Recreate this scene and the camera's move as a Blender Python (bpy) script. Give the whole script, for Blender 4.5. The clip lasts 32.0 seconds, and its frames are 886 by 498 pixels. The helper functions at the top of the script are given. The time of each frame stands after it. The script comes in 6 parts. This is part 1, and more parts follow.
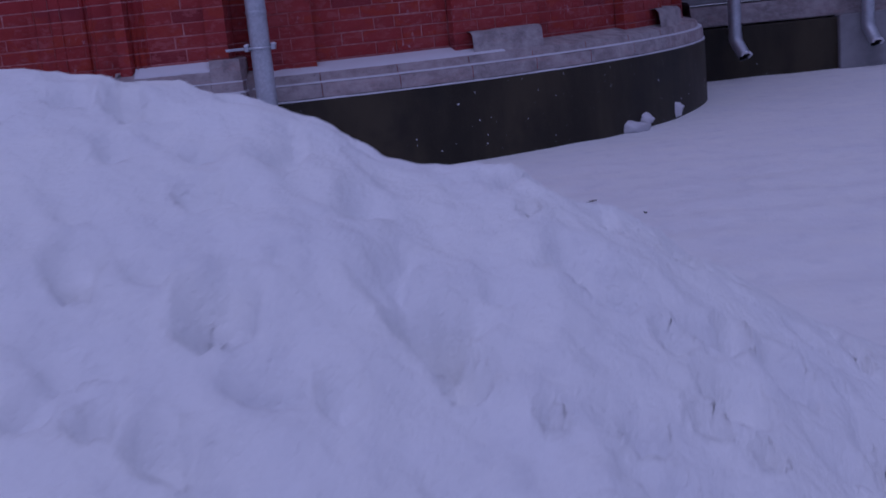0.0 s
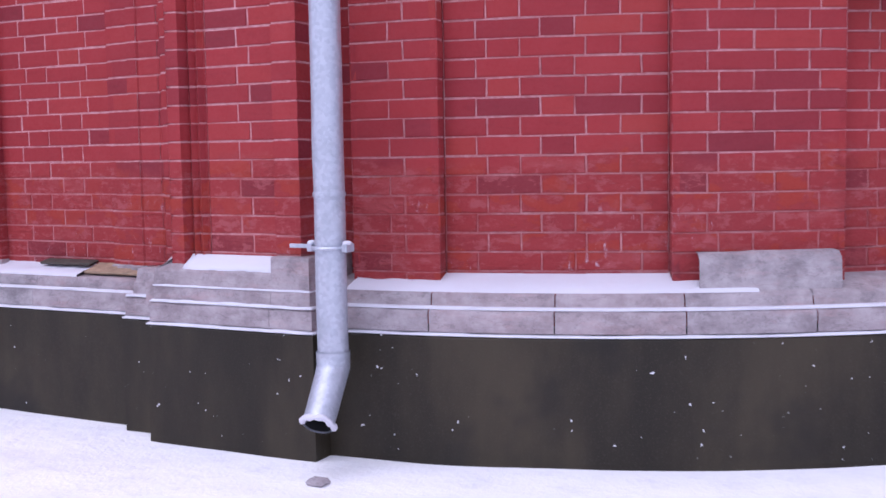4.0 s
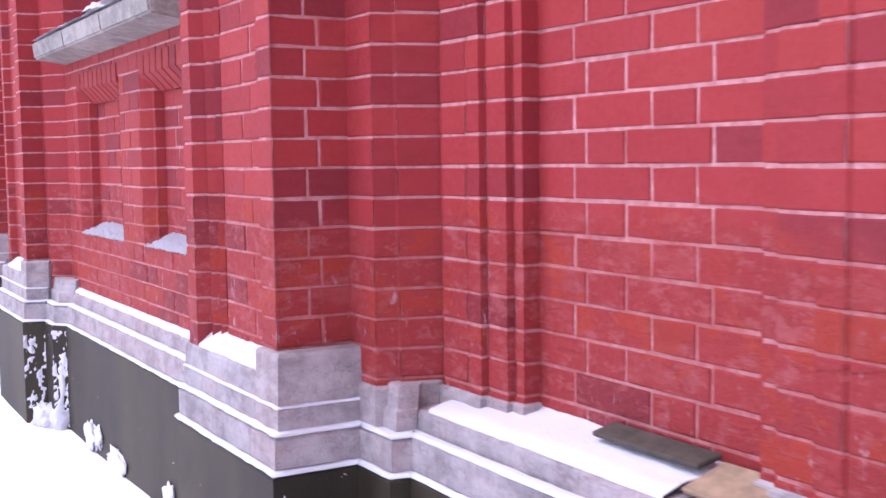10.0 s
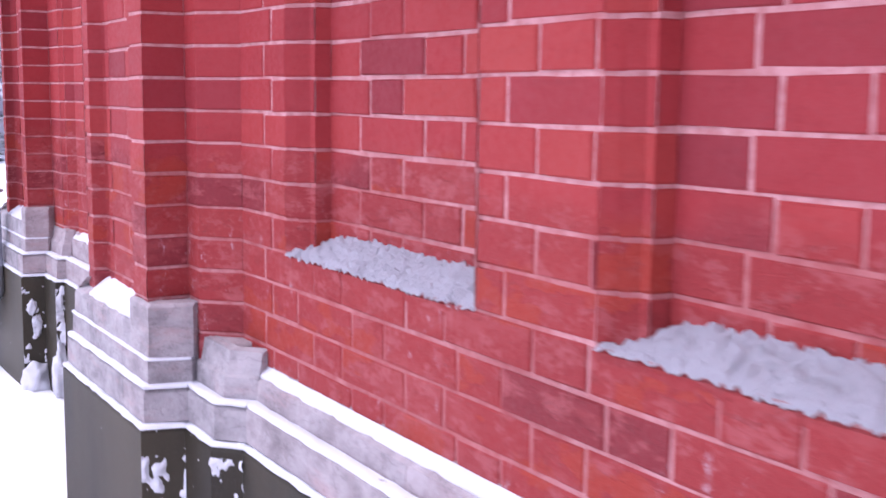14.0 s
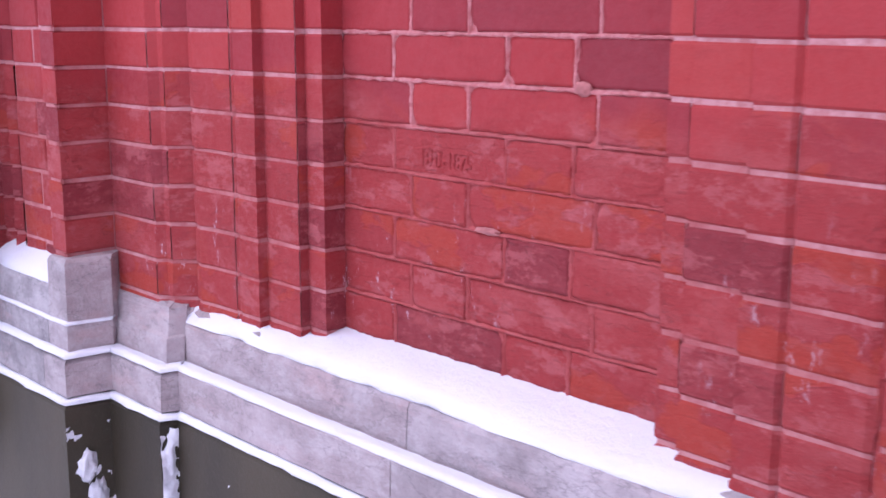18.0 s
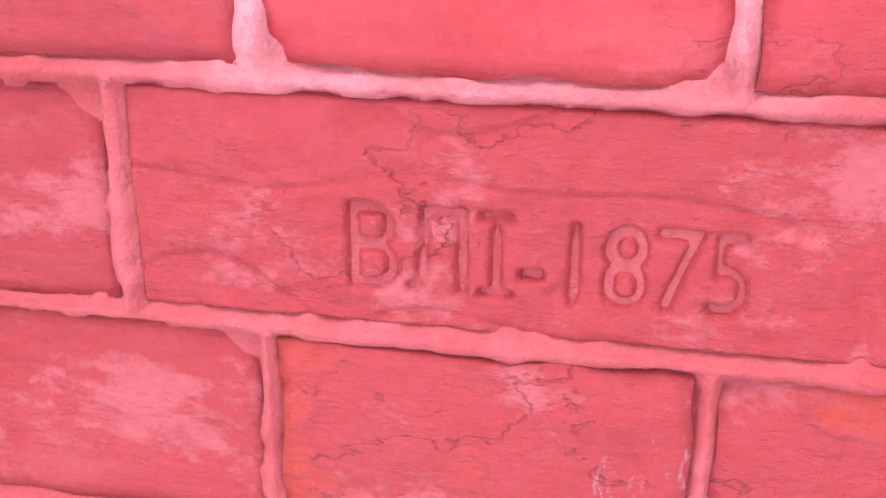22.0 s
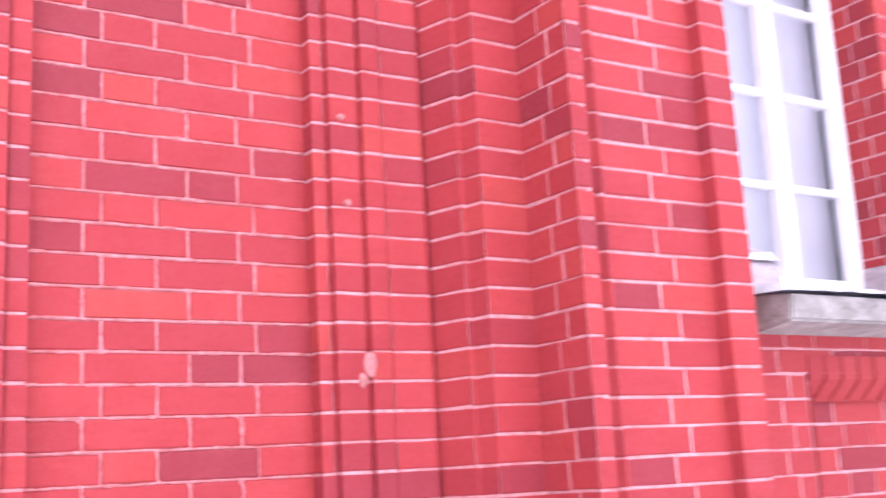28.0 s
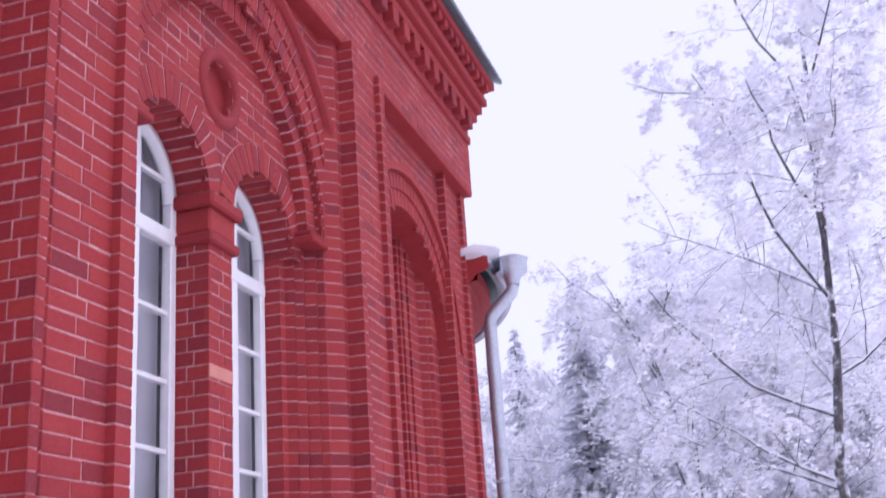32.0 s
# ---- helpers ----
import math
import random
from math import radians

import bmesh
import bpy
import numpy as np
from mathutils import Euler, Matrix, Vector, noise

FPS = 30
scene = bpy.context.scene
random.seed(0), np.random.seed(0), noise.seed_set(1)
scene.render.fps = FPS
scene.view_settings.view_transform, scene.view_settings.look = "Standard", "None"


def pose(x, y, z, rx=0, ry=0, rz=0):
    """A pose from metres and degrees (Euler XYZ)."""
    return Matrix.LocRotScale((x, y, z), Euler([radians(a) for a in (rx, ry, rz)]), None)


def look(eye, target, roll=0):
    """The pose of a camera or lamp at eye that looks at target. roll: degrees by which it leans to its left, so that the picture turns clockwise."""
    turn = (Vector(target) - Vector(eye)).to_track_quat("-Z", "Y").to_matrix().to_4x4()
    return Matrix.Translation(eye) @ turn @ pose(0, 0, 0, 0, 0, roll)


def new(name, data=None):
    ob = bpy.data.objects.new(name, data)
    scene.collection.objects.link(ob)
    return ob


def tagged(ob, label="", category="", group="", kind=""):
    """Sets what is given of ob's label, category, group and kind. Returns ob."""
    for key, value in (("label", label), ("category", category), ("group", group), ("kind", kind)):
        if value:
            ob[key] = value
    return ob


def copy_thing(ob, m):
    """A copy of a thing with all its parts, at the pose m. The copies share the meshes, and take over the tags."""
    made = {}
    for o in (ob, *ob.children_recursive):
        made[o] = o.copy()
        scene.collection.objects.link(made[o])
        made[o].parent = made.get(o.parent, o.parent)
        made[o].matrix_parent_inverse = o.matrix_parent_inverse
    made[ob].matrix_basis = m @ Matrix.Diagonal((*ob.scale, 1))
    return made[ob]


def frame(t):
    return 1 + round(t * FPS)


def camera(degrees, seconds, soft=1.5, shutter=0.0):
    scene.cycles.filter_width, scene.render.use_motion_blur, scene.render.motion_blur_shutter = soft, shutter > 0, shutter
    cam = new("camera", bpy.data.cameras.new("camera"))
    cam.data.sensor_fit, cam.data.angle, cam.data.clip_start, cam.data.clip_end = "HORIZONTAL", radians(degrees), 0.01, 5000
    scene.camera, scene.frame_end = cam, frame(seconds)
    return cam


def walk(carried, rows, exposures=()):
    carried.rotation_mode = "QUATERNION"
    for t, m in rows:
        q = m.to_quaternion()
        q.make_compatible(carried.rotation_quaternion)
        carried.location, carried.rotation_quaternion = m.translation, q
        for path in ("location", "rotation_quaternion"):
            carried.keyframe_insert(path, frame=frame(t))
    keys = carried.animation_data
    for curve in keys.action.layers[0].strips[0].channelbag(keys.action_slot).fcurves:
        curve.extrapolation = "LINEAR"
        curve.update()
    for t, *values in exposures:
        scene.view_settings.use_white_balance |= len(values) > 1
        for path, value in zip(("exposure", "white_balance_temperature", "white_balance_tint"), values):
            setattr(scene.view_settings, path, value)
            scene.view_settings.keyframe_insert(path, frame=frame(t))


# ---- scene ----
# ---- exposure of the clip's camera ----
EXPOSURE = [
    (0.0, -2.4, 4800, 46), (0.6, -2.2, 4900, 44), (1.5, -1.85, 5000, 40), (2.5, -1.25, 5200, 36), (3.0, -0.8, 5400, 32), (3.5, -0.45, 5500, 30), (5.5, 0.05, 5600, 28),
    (7.0, 0.1, 5600, 28), (9.0, 0.1, 5600, 28), (10.2, 0.45, 5700, 28), (12.0, 0.4, 5700, 28), (15.0, 0.35, 5650, 28), (15.5, 0.55, 5700, 30), (17.5, 0.15, 5600, 32), (18.5, 0.4, 5600, 28), (20.0, 0.9, 5900, 28), (22.0, 1.15, 6000, 28), (23.0, 1.2, 6100, 28),
    (25.0, 1.25, 6200, 28), (28.0, 1.15, 5950, 28), (29.5, 0.75, 5800, 28), (31.0, 0.1, 5800, 26), (32.0, -0.2, 5750, 28),
]

cam = camera(42.40, 32.0, 1.6, 0.4)
walk(cam, [
    (0, pose(1.375, -0.248, 0.890, 77.825, 5.505, -1.599)),
    (0.5, pose(1.629, 0.257, 0.913, 78.708, 5.417, 0.784)),
    (1, pose(1.866, 0.727, 0.938, 79.818, 5.041, 3.498)),
    (1.5, pose(2.083, 1.158, 0.963, 80.656, 4.537, 7.138)),
    (2, pose(2.273, 1.539, 0.988, 81.504, 3.863, 11.153)),
    (2.5, pose(2.426, 1.860, 1.015, 83.619, 2.914, 15.896)),
    (3, pose(2.552, 2.161, 1.042, 85.274, 1.988, 22.305)),
    (3.5, pose(2.705, 2.490, 1.066, 85.390, 1.249, 23.983)),
    (5.5, pose(2.948, 4.116, 1.132, 84.364, 0.876, 43.934)),
    (6, pose(2.806, 4.407, 1.116, 84.384, 0.657, 49.320)),
    (6.5, pose(2.629, 4.684, 1.107, 84.002, 0.851, 54.758)),
    (7, pose(2.360, 4.915, 1.112, 83.442, 0.817, 59.761)),
    (7.5, pose(2.080, 5.050, 1.123, 83.297, 0.865, 61.997)),
    (8, pose(1.731, 5.164, 1.148, 87.436, 0.924, 62.719)),
    (8.5, pose(1.378, 5.249, 1.163, 88.102, 0.991, 61.833)),
    (9, pose(1.142, 5.331, 1.159, 86.911, 0.787, 60.367)),
    (9.5, pose(0.868, 5.410, 1.158, 86.117, 0.639, 59.964)),
    (10, pose(0.471, 5.471, 1.170, 85.472, 0.796, 59.717)),
    (10.5, pose(0.085, 5.548, 1.185, 84.957, 0.872, 60.117)),
    (11, pose(-0.322, 5.601, 1.187, 84.511, 0.612, 59.242)),
    (11.5, pose(-0.696, 5.633, 1.178, 83.991, -0.380, 58.978)),
    (12, pose(-1.100, 5.676, 1.164, 83.248, -1.069, 59.944)),
    (12.5, pose(-1.538, 5.717, 1.158, 82.192, -1.238, 59.772)),
    (13, pose(-1.954, 5.743, 1.157, 80.769, -1.009, 60.038)),
    (13.5, pose(-2.357, 5.730, 1.176, 82.411, -0.884, 59.465)),
    (14, pose(-2.827, 5.710, 1.192, 82.359, -0.656, 58.304)),
    (14.5, pose(-3.279, 5.704, 1.209, 83.488, -0.479, 56.881)),
    (15, pose(-3.661, 5.660, 1.228, 86.685, -0.304, 56.277)),
    (15.5, pose(-4.012, 5.621, 1.236, 86.123, -0.523, 57.264)),
    (17.5, pose(-5.547, 5.755, 1.206, 79.546, -0.388, 51.070)),
    (18, pose(-5.834, 5.750, 1.177, 78.465, -0.170, 46.186)),
    (18.5, pose(-6.092, 5.944, 1.178, 77.000, -0.034, 44.737)),
    (19, pose(-6.321, 6.143, 1.170, 75.199, 0.589, 43.379)),
    (19.5, pose(-6.515, 6.270, 1.162, 73.485, 0.907, 40.074)),
    (20, pose(-6.709, 6.384, 1.152, 72.119, 0.874, 35.197)),
    (20.5, pose(-6.873, 6.476, 1.131, 70.815, 0.913, 28.698)),
    (21, pose(-6.994, 6.569, 1.115, 69.590, 0.458, 22.110)),
    (21.5, pose(-7.069, 6.660, 1.103, 68.716, -0.269, 16.961)),
    (22, pose(-7.128, 6.729, 1.078, 66.872, -0.332, 10.762)),
    (22.5, pose(-7.182, 6.717, 1.078, 67.417, 0.324, -0.148)),
    (23, pose(-7.229, 6.646, 1.100, 69.125, 1.150, -9.017)),
    (23.5, pose(-7.257, 6.548, 1.112, 69.653, 1.657, -10.996)),
    (24, pose(-7.293, 6.386, 1.123, 71.352, 1.829, -11.019)),
    (24.5, pose(-7.340, 6.191, 1.163, 78.175, 1.636, -11.471)),
    (25, pose(-7.396, 5.944, 1.202, 83.899, 2.450, -12.907)),
    (25.5, pose(-7.410, 5.705, 1.239, 88.991, 2.520, -13.296)),
    (27.5, pose(-7.632, 4.535, 1.162, 102.982, 2.753, -19.348)),
    (28, pose(-8.036, 4.377, 1.282, 101.273, 3.147, -33.107)),
    (28.5, pose(-8.263, 4.460, 1.301, 102.639, 2.959, -43.797)),
    (29, pose(-8.392, 4.510, 1.291, 104.443, 3.531, -51.535)),
    (29.5, pose(-8.596, 4.431, 1.281, 104.229, 3.778, -57.388)),
    (30, pose(-8.758, 4.363, 1.285, 104.615, 3.929, -62.550)),
    (30.5, pose(-8.913, 4.306, 1.270, 105.636, 3.682, -66.436)),
    (31, pose(-9.082, 4.244, 1.248, 105.162, 3.763, -69.405)),
    (31.5, pose(-9.253, 4.166, 1.272, 106.132, 3.817, -70.869)),
    (32, pose(-9.452, 4.089, 1.289, 108.779, 3.807, -72.503)),
], EXPOSURE)


# ---- world and sun: a bright, thickly clouded winter day ----
world = bpy.data.worlds.new("winter_sky")
scene.world = world
world.use_nodes = True
wt = world.node_tree
sky = wt.nodes.new("ShaderNodeTexSky")
sky.sky_type = "NISHITA"
sky.sun_disc = False
sky.sun_elevation = radians(64)
sky.sun_rotation = radians(200)
sky.air_density = 0.7
sky.dust_density = 6.0
sky.ozone_density = 1.0
cloud = wt.nodes.new("ShaderNodeMix")
cloud.data_type = "RGBA"
cloud.inputs[0].default_value = 0.85
cloud.inputs[7].default_value = (9.3, 9.5, 10.0, 1)
wt.links.new(sky.outputs[0], cloud.inputs[6])
wt.links.new(cloud.outputs[2], wt.nodes["Background"].inputs[0])
wt.nodes["Background"].inputs[1].default_value = 0.13

sun = new("sun", bpy.data.lights.new("sun", "SUN"))
sun.data.energy = 1.5
sun.data.angle = radians(50)
sun.data.color = (1.0, 0.96, 0.92)
sun.matrix_world = look((-8, -7, 32), (-4, 7, 1))

# ---- materials ----
def material(name):
    m = bpy.data.materials.new(name)
    m.use_nodes = True
    return m, m.node_tree, m.node_tree.nodes["Principled BSDF"]


class Net:
    """Short hands for wiring nodes."""
    def __init__(self, tree):
        self.t = tree
        self.pos = tree.nodes.new("ShaderNodeNewGeometry").outputs["Position"]

    def put(self, socket, value):
        if hasattr(value, "is_linked"):
            self.t.links.new(value, socket)
        else:
            socket.default_value = value

    def noise(self, scale, detail=4.0, rough=0.55, vec=None, stretch=None):
        n = self.t.nodes.new("ShaderNodeTexNoise")
        n.inputs["Scale"].default_value, n.inputs["Detail"].default_value, n.inputs["Roughness"].default_value = scale, detail, rough
        v = vec or self.pos
        if stretch:
            mp = self.t.nodes.new("ShaderNodeMapping")
            mp.inputs["Scale"].default_value = stretch
            self.t.links.new(v, mp.inputs["Vector"])
            v = mp.outputs[0]
        self.t.links.new(v, n.inputs["Vector"])
        return n.outputs[0]

    def math(self, op, a, b=0.0, clamp=False):
        n = self.t.nodes.new("ShaderNodeMath")
        n.operation, n.use_clamp = op, clamp
        self.put(n.inputs[0], a), self.put(n.inputs[1], b)
        return n.outputs[0]

    def step(self, v, lo, hi, a=0.0, b=1.0):
        n = self.t.nodes.new("ShaderNodeMapRange")
        n.interpolation_type = "SMOOTHSTEP"
        self.put(n.inputs["Value"], v)
        for key, x in (("From Min", lo), ("From Max", hi), ("To Min", a), ("To Max", b)):
            n.inputs[key].default_value = x
        return n.outputs[0]

    def mix(self, f, a, b, blend="MIX"):
        n = self.t.nodes.new("ShaderNodeMix")
        n.data_type, n.blend_type = "RGBA", blend
        self.put(n.inputs[0], f)
        self.put(n.inputs[6], a if hasattr(a, "is_linked") else (*a, 1)), self.put(n.inputs[7], b if hasattr(b, "is_linked") else (*b, 1))
        return n.outputs[2]

    def ramp(self, f, stops):
        n = self.t.nodes.new("ShaderNodeValToRGB")
        e = n.color_ramp.elements
        e[0].position, e[0].color = stops[0][0], (*stops[0][1], 1)
        e[1].position, e[1].color = stops[-1][0], (*stops[-1][1], 1)
        for p, c in stops[1:-1]:
            k = e.new(p)
            k.color = (*c, 1)
        self.t.links.new(f, n.inputs[0])
        return n.outputs[0]

    def bump(self, h, strength, dist, prev=None):
        n = self.t.nodes.new("ShaderNodeBump")
        n.inputs["Strength"].default_value, n.inputs["Distance"].default_value = strength, dist
        self.put(n.inputs["Height"], h)
        if prev:
            self.t.links.new(prev, n.inputs["Normal"])
        return n.outputs[0]

    def split(self, axis):
        n = self.t.nodes.new("ShaderNodeSeparateXYZ")
        self.t.links.new(self.pos, n.inputs[0])
        return n.outputs[axis]

    def normal_z(self):
        g = self.t.nodes.new("ShaderNodeNewGeometry")
        n = self.t.nodes.new("ShaderNodeSeparateXYZ")
        self.t.links.new(g.outputs["Normal"], n.inputs[0])
        return n.outputs[2]


def lower_wash(k):
    """The old lime-red wash on the lowest courses, with an uneven upper edge."""
    n1 = k.noise(1.6, 3)
    n2 = k.noise(9.0, 3)
    edge = k.math("ADD", k.split(2), k.math("ADD", k.math("MULTIPLY", n1, 0.34), k.math("MULTIPLY", n2, 0.10)))
    return k.step(edge, 1.22, 1.31, 1.0, 0.0)


def make_brick(name, tint=(1, 1, 1)):
    m, t, b = material(name)
    k = Net(t)
    info = t.nodes.new("ShaderNodeObjectInfo").outputs["Random"]
    isle = t.nodes.new("ShaderNodeNewGeometry").outputs["Random Per Island"]
    rnd = k.math("FRACT", k.math("ADD", info, isle))
    rnd2 = k.math("FRACT", k.math("MULTIPLY", rnd, 17.3))
    col = k.ramp(rnd, [(0.0, (0.215, 0.026, 0.034)), (0.10, (0.245, 0.027, 0.034)), (0.2, (0.285, 0.030, 0.034)), (0.7, (0.320, 0.034, 0.036)), (0.90, (0.330, 0.038, 0.037)), (1.0, (0.338, 0.043, 0.037))])
    big, fine = k.noise(7.0, 5, 0.65), k.noise(70.0, 4, 0.7)
    streak = k.noise(26.0, 4, 0.6, stretch=(0.35, 0.35, 1.6))
    col = k.mix(k.step(big, 0.35, 0.75, 0.0, 0.55), col, k.mix(1.0, col, (1.12, 1.35, 1.4), "MULTIPLY"))
    col = k.mix(k.step(streak, 0.5, 0.8, 0.0, 0.3), col, k.mix(1.0, col, (0.62, 0.55, 0.62), "MULTIPLY"))
    wash = lower_wash(k)
    patch = k.noise(6.5, 4, 0.55, stretch=(0.9, 0.9, 1.6))
    keep = k.step(rnd2, 0.10, 0.12)
    spalled = k.math("MULTIPLY", wash, k.step(rnd2, 0.42, 0.60))
    bare = k.math("MULTIPLY", k.step(patch, 0.525, 0.560), spalled)
    rim = k.math("MULTIPLY", k.step(k.math("ABSOLUTE", k.math("SUBTRACT", patch, 0.525)), 0.002, 0.010, 1.0, 0.0), spalled)
    pale = k.math("MULTIPLY", k.step(k.noise(15.0, 8, 0.75, stretch=(0.8, 0.8, 1.5)), 0.515, 0.60), wash)
    smear = k.math("MULTIPLY", k.step(k.noise(4.2, 7, 0.72, stretch=(0.7, 0.7, 1.9)), 0.52, 0.64), wash)
    col = k.mix(k.math("MULTIPLY", wash, k.math("SUBTRACT", 1.0, keep)), col, (0.225, 0.030, 0.037))
    col = k.mix(k.math("MULTIPLY", k.math("MULTIPLY", wash, keep), 0.75), col, (0.305, 0.038, 0.038))
    col = k.mix(k.math("MULTIPLY", smear, 0.5), col, (0.38, 0.085, 0.085))
    col = k.mix(k.math("MULTIPLY", bare, 0.75), col, (0.345, 0.043, 0.024))
    col = k.mix(k.math("MULTIPLY", pale, k.math("SUBTRACT", 0.52, k.math("MULTIPLY", bare, 0.3))), col, (0.43, 0.125, 0.128))
    col = k.mix(k.math("MULTIPLY", rim, 0.14), col, (0.15, 0.022, 0.022))
    grime = k.math("MULTIPLY", k.step(k.noise(30.0, 6, 0.75, stretch=(0.5, 0.5, 1.8)), 0.56, 0.70), wash)
    col = k.mix(k.math("MULTIPLY", grime, 0.3), col, (0.17, 0.026, 0.030))
    vein = k.math("ABSOLUTE", k.math("SUBTRACT", k.noise(8.0, 6, 0.6, stretch=(0.8, 0.8, 1.4)), 0.5))
    crack = k.math("MULTIPLY", k.step(vein, 0.0, 0.006, 1.0, 0.0), k.math("MULTIPLY", wash, k.step(k.noise(5.0, 3), 0.50, 0.57)))
    col = k.mix(k.math("MULTIPLY", crack, 0.3), col, (0.10, 0.016, 0.018))
    white = k.math("MULTIPLY", k.step(k.noise(24.0, 8, 0.78, stretch=(1.3, 1.3, 0.5)), 0.585, 0.66), k.math("MULTIPLY", k.step(k.split(2), 1.02, 0.72), k.step(k.noise(3.1, 3), 0.46, 0.56)))
    col = k.mix(k.math("MULTIPLY", white, 0.8), col, (0.58, 0.46, 0.52))
    col = k.mix(k.step(fine, 0.60, 0.8, 0.0, 0.35), col, (0.19, 0.03, 0.034))
    grain = k.noise(330.0, 3, 0.7)
    col = k.mix(k.step(grain, 0.35, 0.65, 0.22, 0.0), col, k.mix(1.0, col, (0.62, 0.58, 0.60), "MULTIPLY"))
    col = k.mix(1.0, col, (1.03, 0.95, 0.96), "MULTIPLY")
    col = k.mix(1.0, col, tint, "MULTIPLY")
    t.links.new(col, b.inputs["Base Color"])
    t.links.new(k.step(fine, 0.3, 0.8, 0.62, 0.88), b.inputs["Roughness"])
    b.inputs["Specular IOR Level"].default_value = 0.3
    h = k.math("ADD", k.math("MULTIPLY", k.noise(45.0, 6, 0.7), 1.0), k.math("MULTIPLY", k.noise(230.0, 3, 0.6), 0.35))
    n1 = k.bump(h, 0.4, 0.004)
    n1 = k.bump(k.math("MULTIPLY", k.math("ADD", k.step(patch, 0.50, 0.58), k.noise(90.0, 6, 0.75, stretch=(0.5, 0.5, 1.6))), wash), 0.65, 0.005, n1)
    n1 = k.bump(k.math("SUBTRACT", 1.0, crack), 0.5, 0.003, n1)
    n1 = k.bump(bare, 0.6, -0.004, n1)
    n1 = k.bump(grain, 0.3, 0.0015, n1)
    grit = k.math("ADD", k.noise(55.0, 5, 0.7), k.math("MULTIPLY", pale, 0.42))
    n1 = k.bump(k.math("MULTIPLY", grit, wash), 0.35, 0.005, n1)
    t.links.new(n1, b.inputs["Normal"])
    return m


BRICK = make_brick("red_brick")
BRICK_PALE = make_brick("pale_orange_brick", (1.7, 6.5, 5.0))


def make_mortar(name, covered=0.0):
    m, t, b = material(name)
    k = Net(t)
    wash = lower_wash(k)
    n = k.noise(40.0, 6, 0.7)
    pink = ((0.40, 0.095, 0.097), (0.58, 0.255, 0.260)) if covered else ((0.43, 0.160, 0.166), (0.62, 0.345, 0.352))
    col = k.mix(k.step(n, 0.3, 0.7), *pink)
    red = k.mix(k.step(k.noise(22.0, 6, 0.7), 0.35, 0.7), (0.330, 0.044, 0.044), (0.385, 0.080, 0.080) if covered else (0.45, 0.145, 0.143))
    col = k.mix(k.math("MULTIPLY", wash, k.step(k.noise(2.3, 4, 0.6), 0.40, 0.56, max(0.15, covered), max(0.7, covered))), col, red)
    worn = k.step(k.noise(5.0, 5, 0.7), 0.52, 0.66, 0.0, 0.55)
    col = k.mix(worn, col, red)
    t.links.new(col, b.inputs["Base Color"])
    b.inputs["Roughness"].default_value = 0.9
    h = k.math("ADD", n, k.math("MULTIPLY", k.noise(160.0, 4, 0.7), 0.5))
    crumb = k.bump(k.noise(260.0, 5, 0.75, stretch=(0.6, 0.6, 1.4)), 0.35 if covered else 0.1, 0.003)
    t.links.new(k.bump(h, 0.6, 0.006, crumb), b.inputs["Normal"])
    return m


MORTAR = make_mortar("pointing_mortar")
MORTAR_RED = make_mortar("red_washed_pointing", 0.97)


def make_stone(name, c1, c2, c3, rough=0.8):
    m, t, b = material(name)
    k = Net(t)
    rnd = t.nodes.new("ShaderNodeObjectInfo").outputs["Random"]
    n, f = k.noise(6.0, 6, 0.65), k.noise(55.0, 5, 0.7)
    vein = k.noise(4.0, 7, 0.7, stretch=(1.0, 1.0, 4.0))
    cloud_n = k.noise(11.0, 7, 0.74, stretch=(1.0, 1.0, 1.6))
    col = k.mix(k.step(n, 0.3, 0.7), c1, c2)
    col = k.mix(k.step(vein, 0.50, 0.72, 0.0, 0.75), col, c3)
    col = k.mix(k.step(rnd, 0.0, 1.0, 0.0, 0.35), col, c3)
    col = k.mix(k.step(cloud_n, 0.46, 0.64, 0.0, 0.4), col, tuple(min(0.8, 1.25 * v) for v in c2))
    col = k.mix(k.step(cloud_n, 0.46, 0.32, 0.0, 0.45), col, tuple(0.62 * v for v in c1))
    seam = k.math("ABSOLUTE", k.math("SUBTRACT", k.noise(5.0, 6, 0.6, stretch=(1.0, 1.0, 2.2)), 0.5))
    col = k.mix(k.step(seam, 0.0, 0.010, 0.3, 0.0), col, tuple(0.35 * v for v in c1))
    col = k.mix(k.step(f, 0.55, 0.8, 0.0, 0.3), col, tuple(0.5 * v for v in c1))
    t.links.new(col, b.inputs["Base Color"])
    b.inputs["Roughness"].default_value = rough
    t.links.new(k.bump(k.math("ADD", f, n), 0.8, 0.009), b.inputs["Normal"])
    return m


STONE = make_stone("grey_limestone", (0.21, 0.19, 0.205), (0.42, 0.385, 0.405), (0.44, 0.315, 0.32))
SILLSTONE = make_stone("weathered_sill_stone", (0.24, 0.22, 0.20), (0.40, 0.37, 0.35), (0.13, 0.12, 0.12))


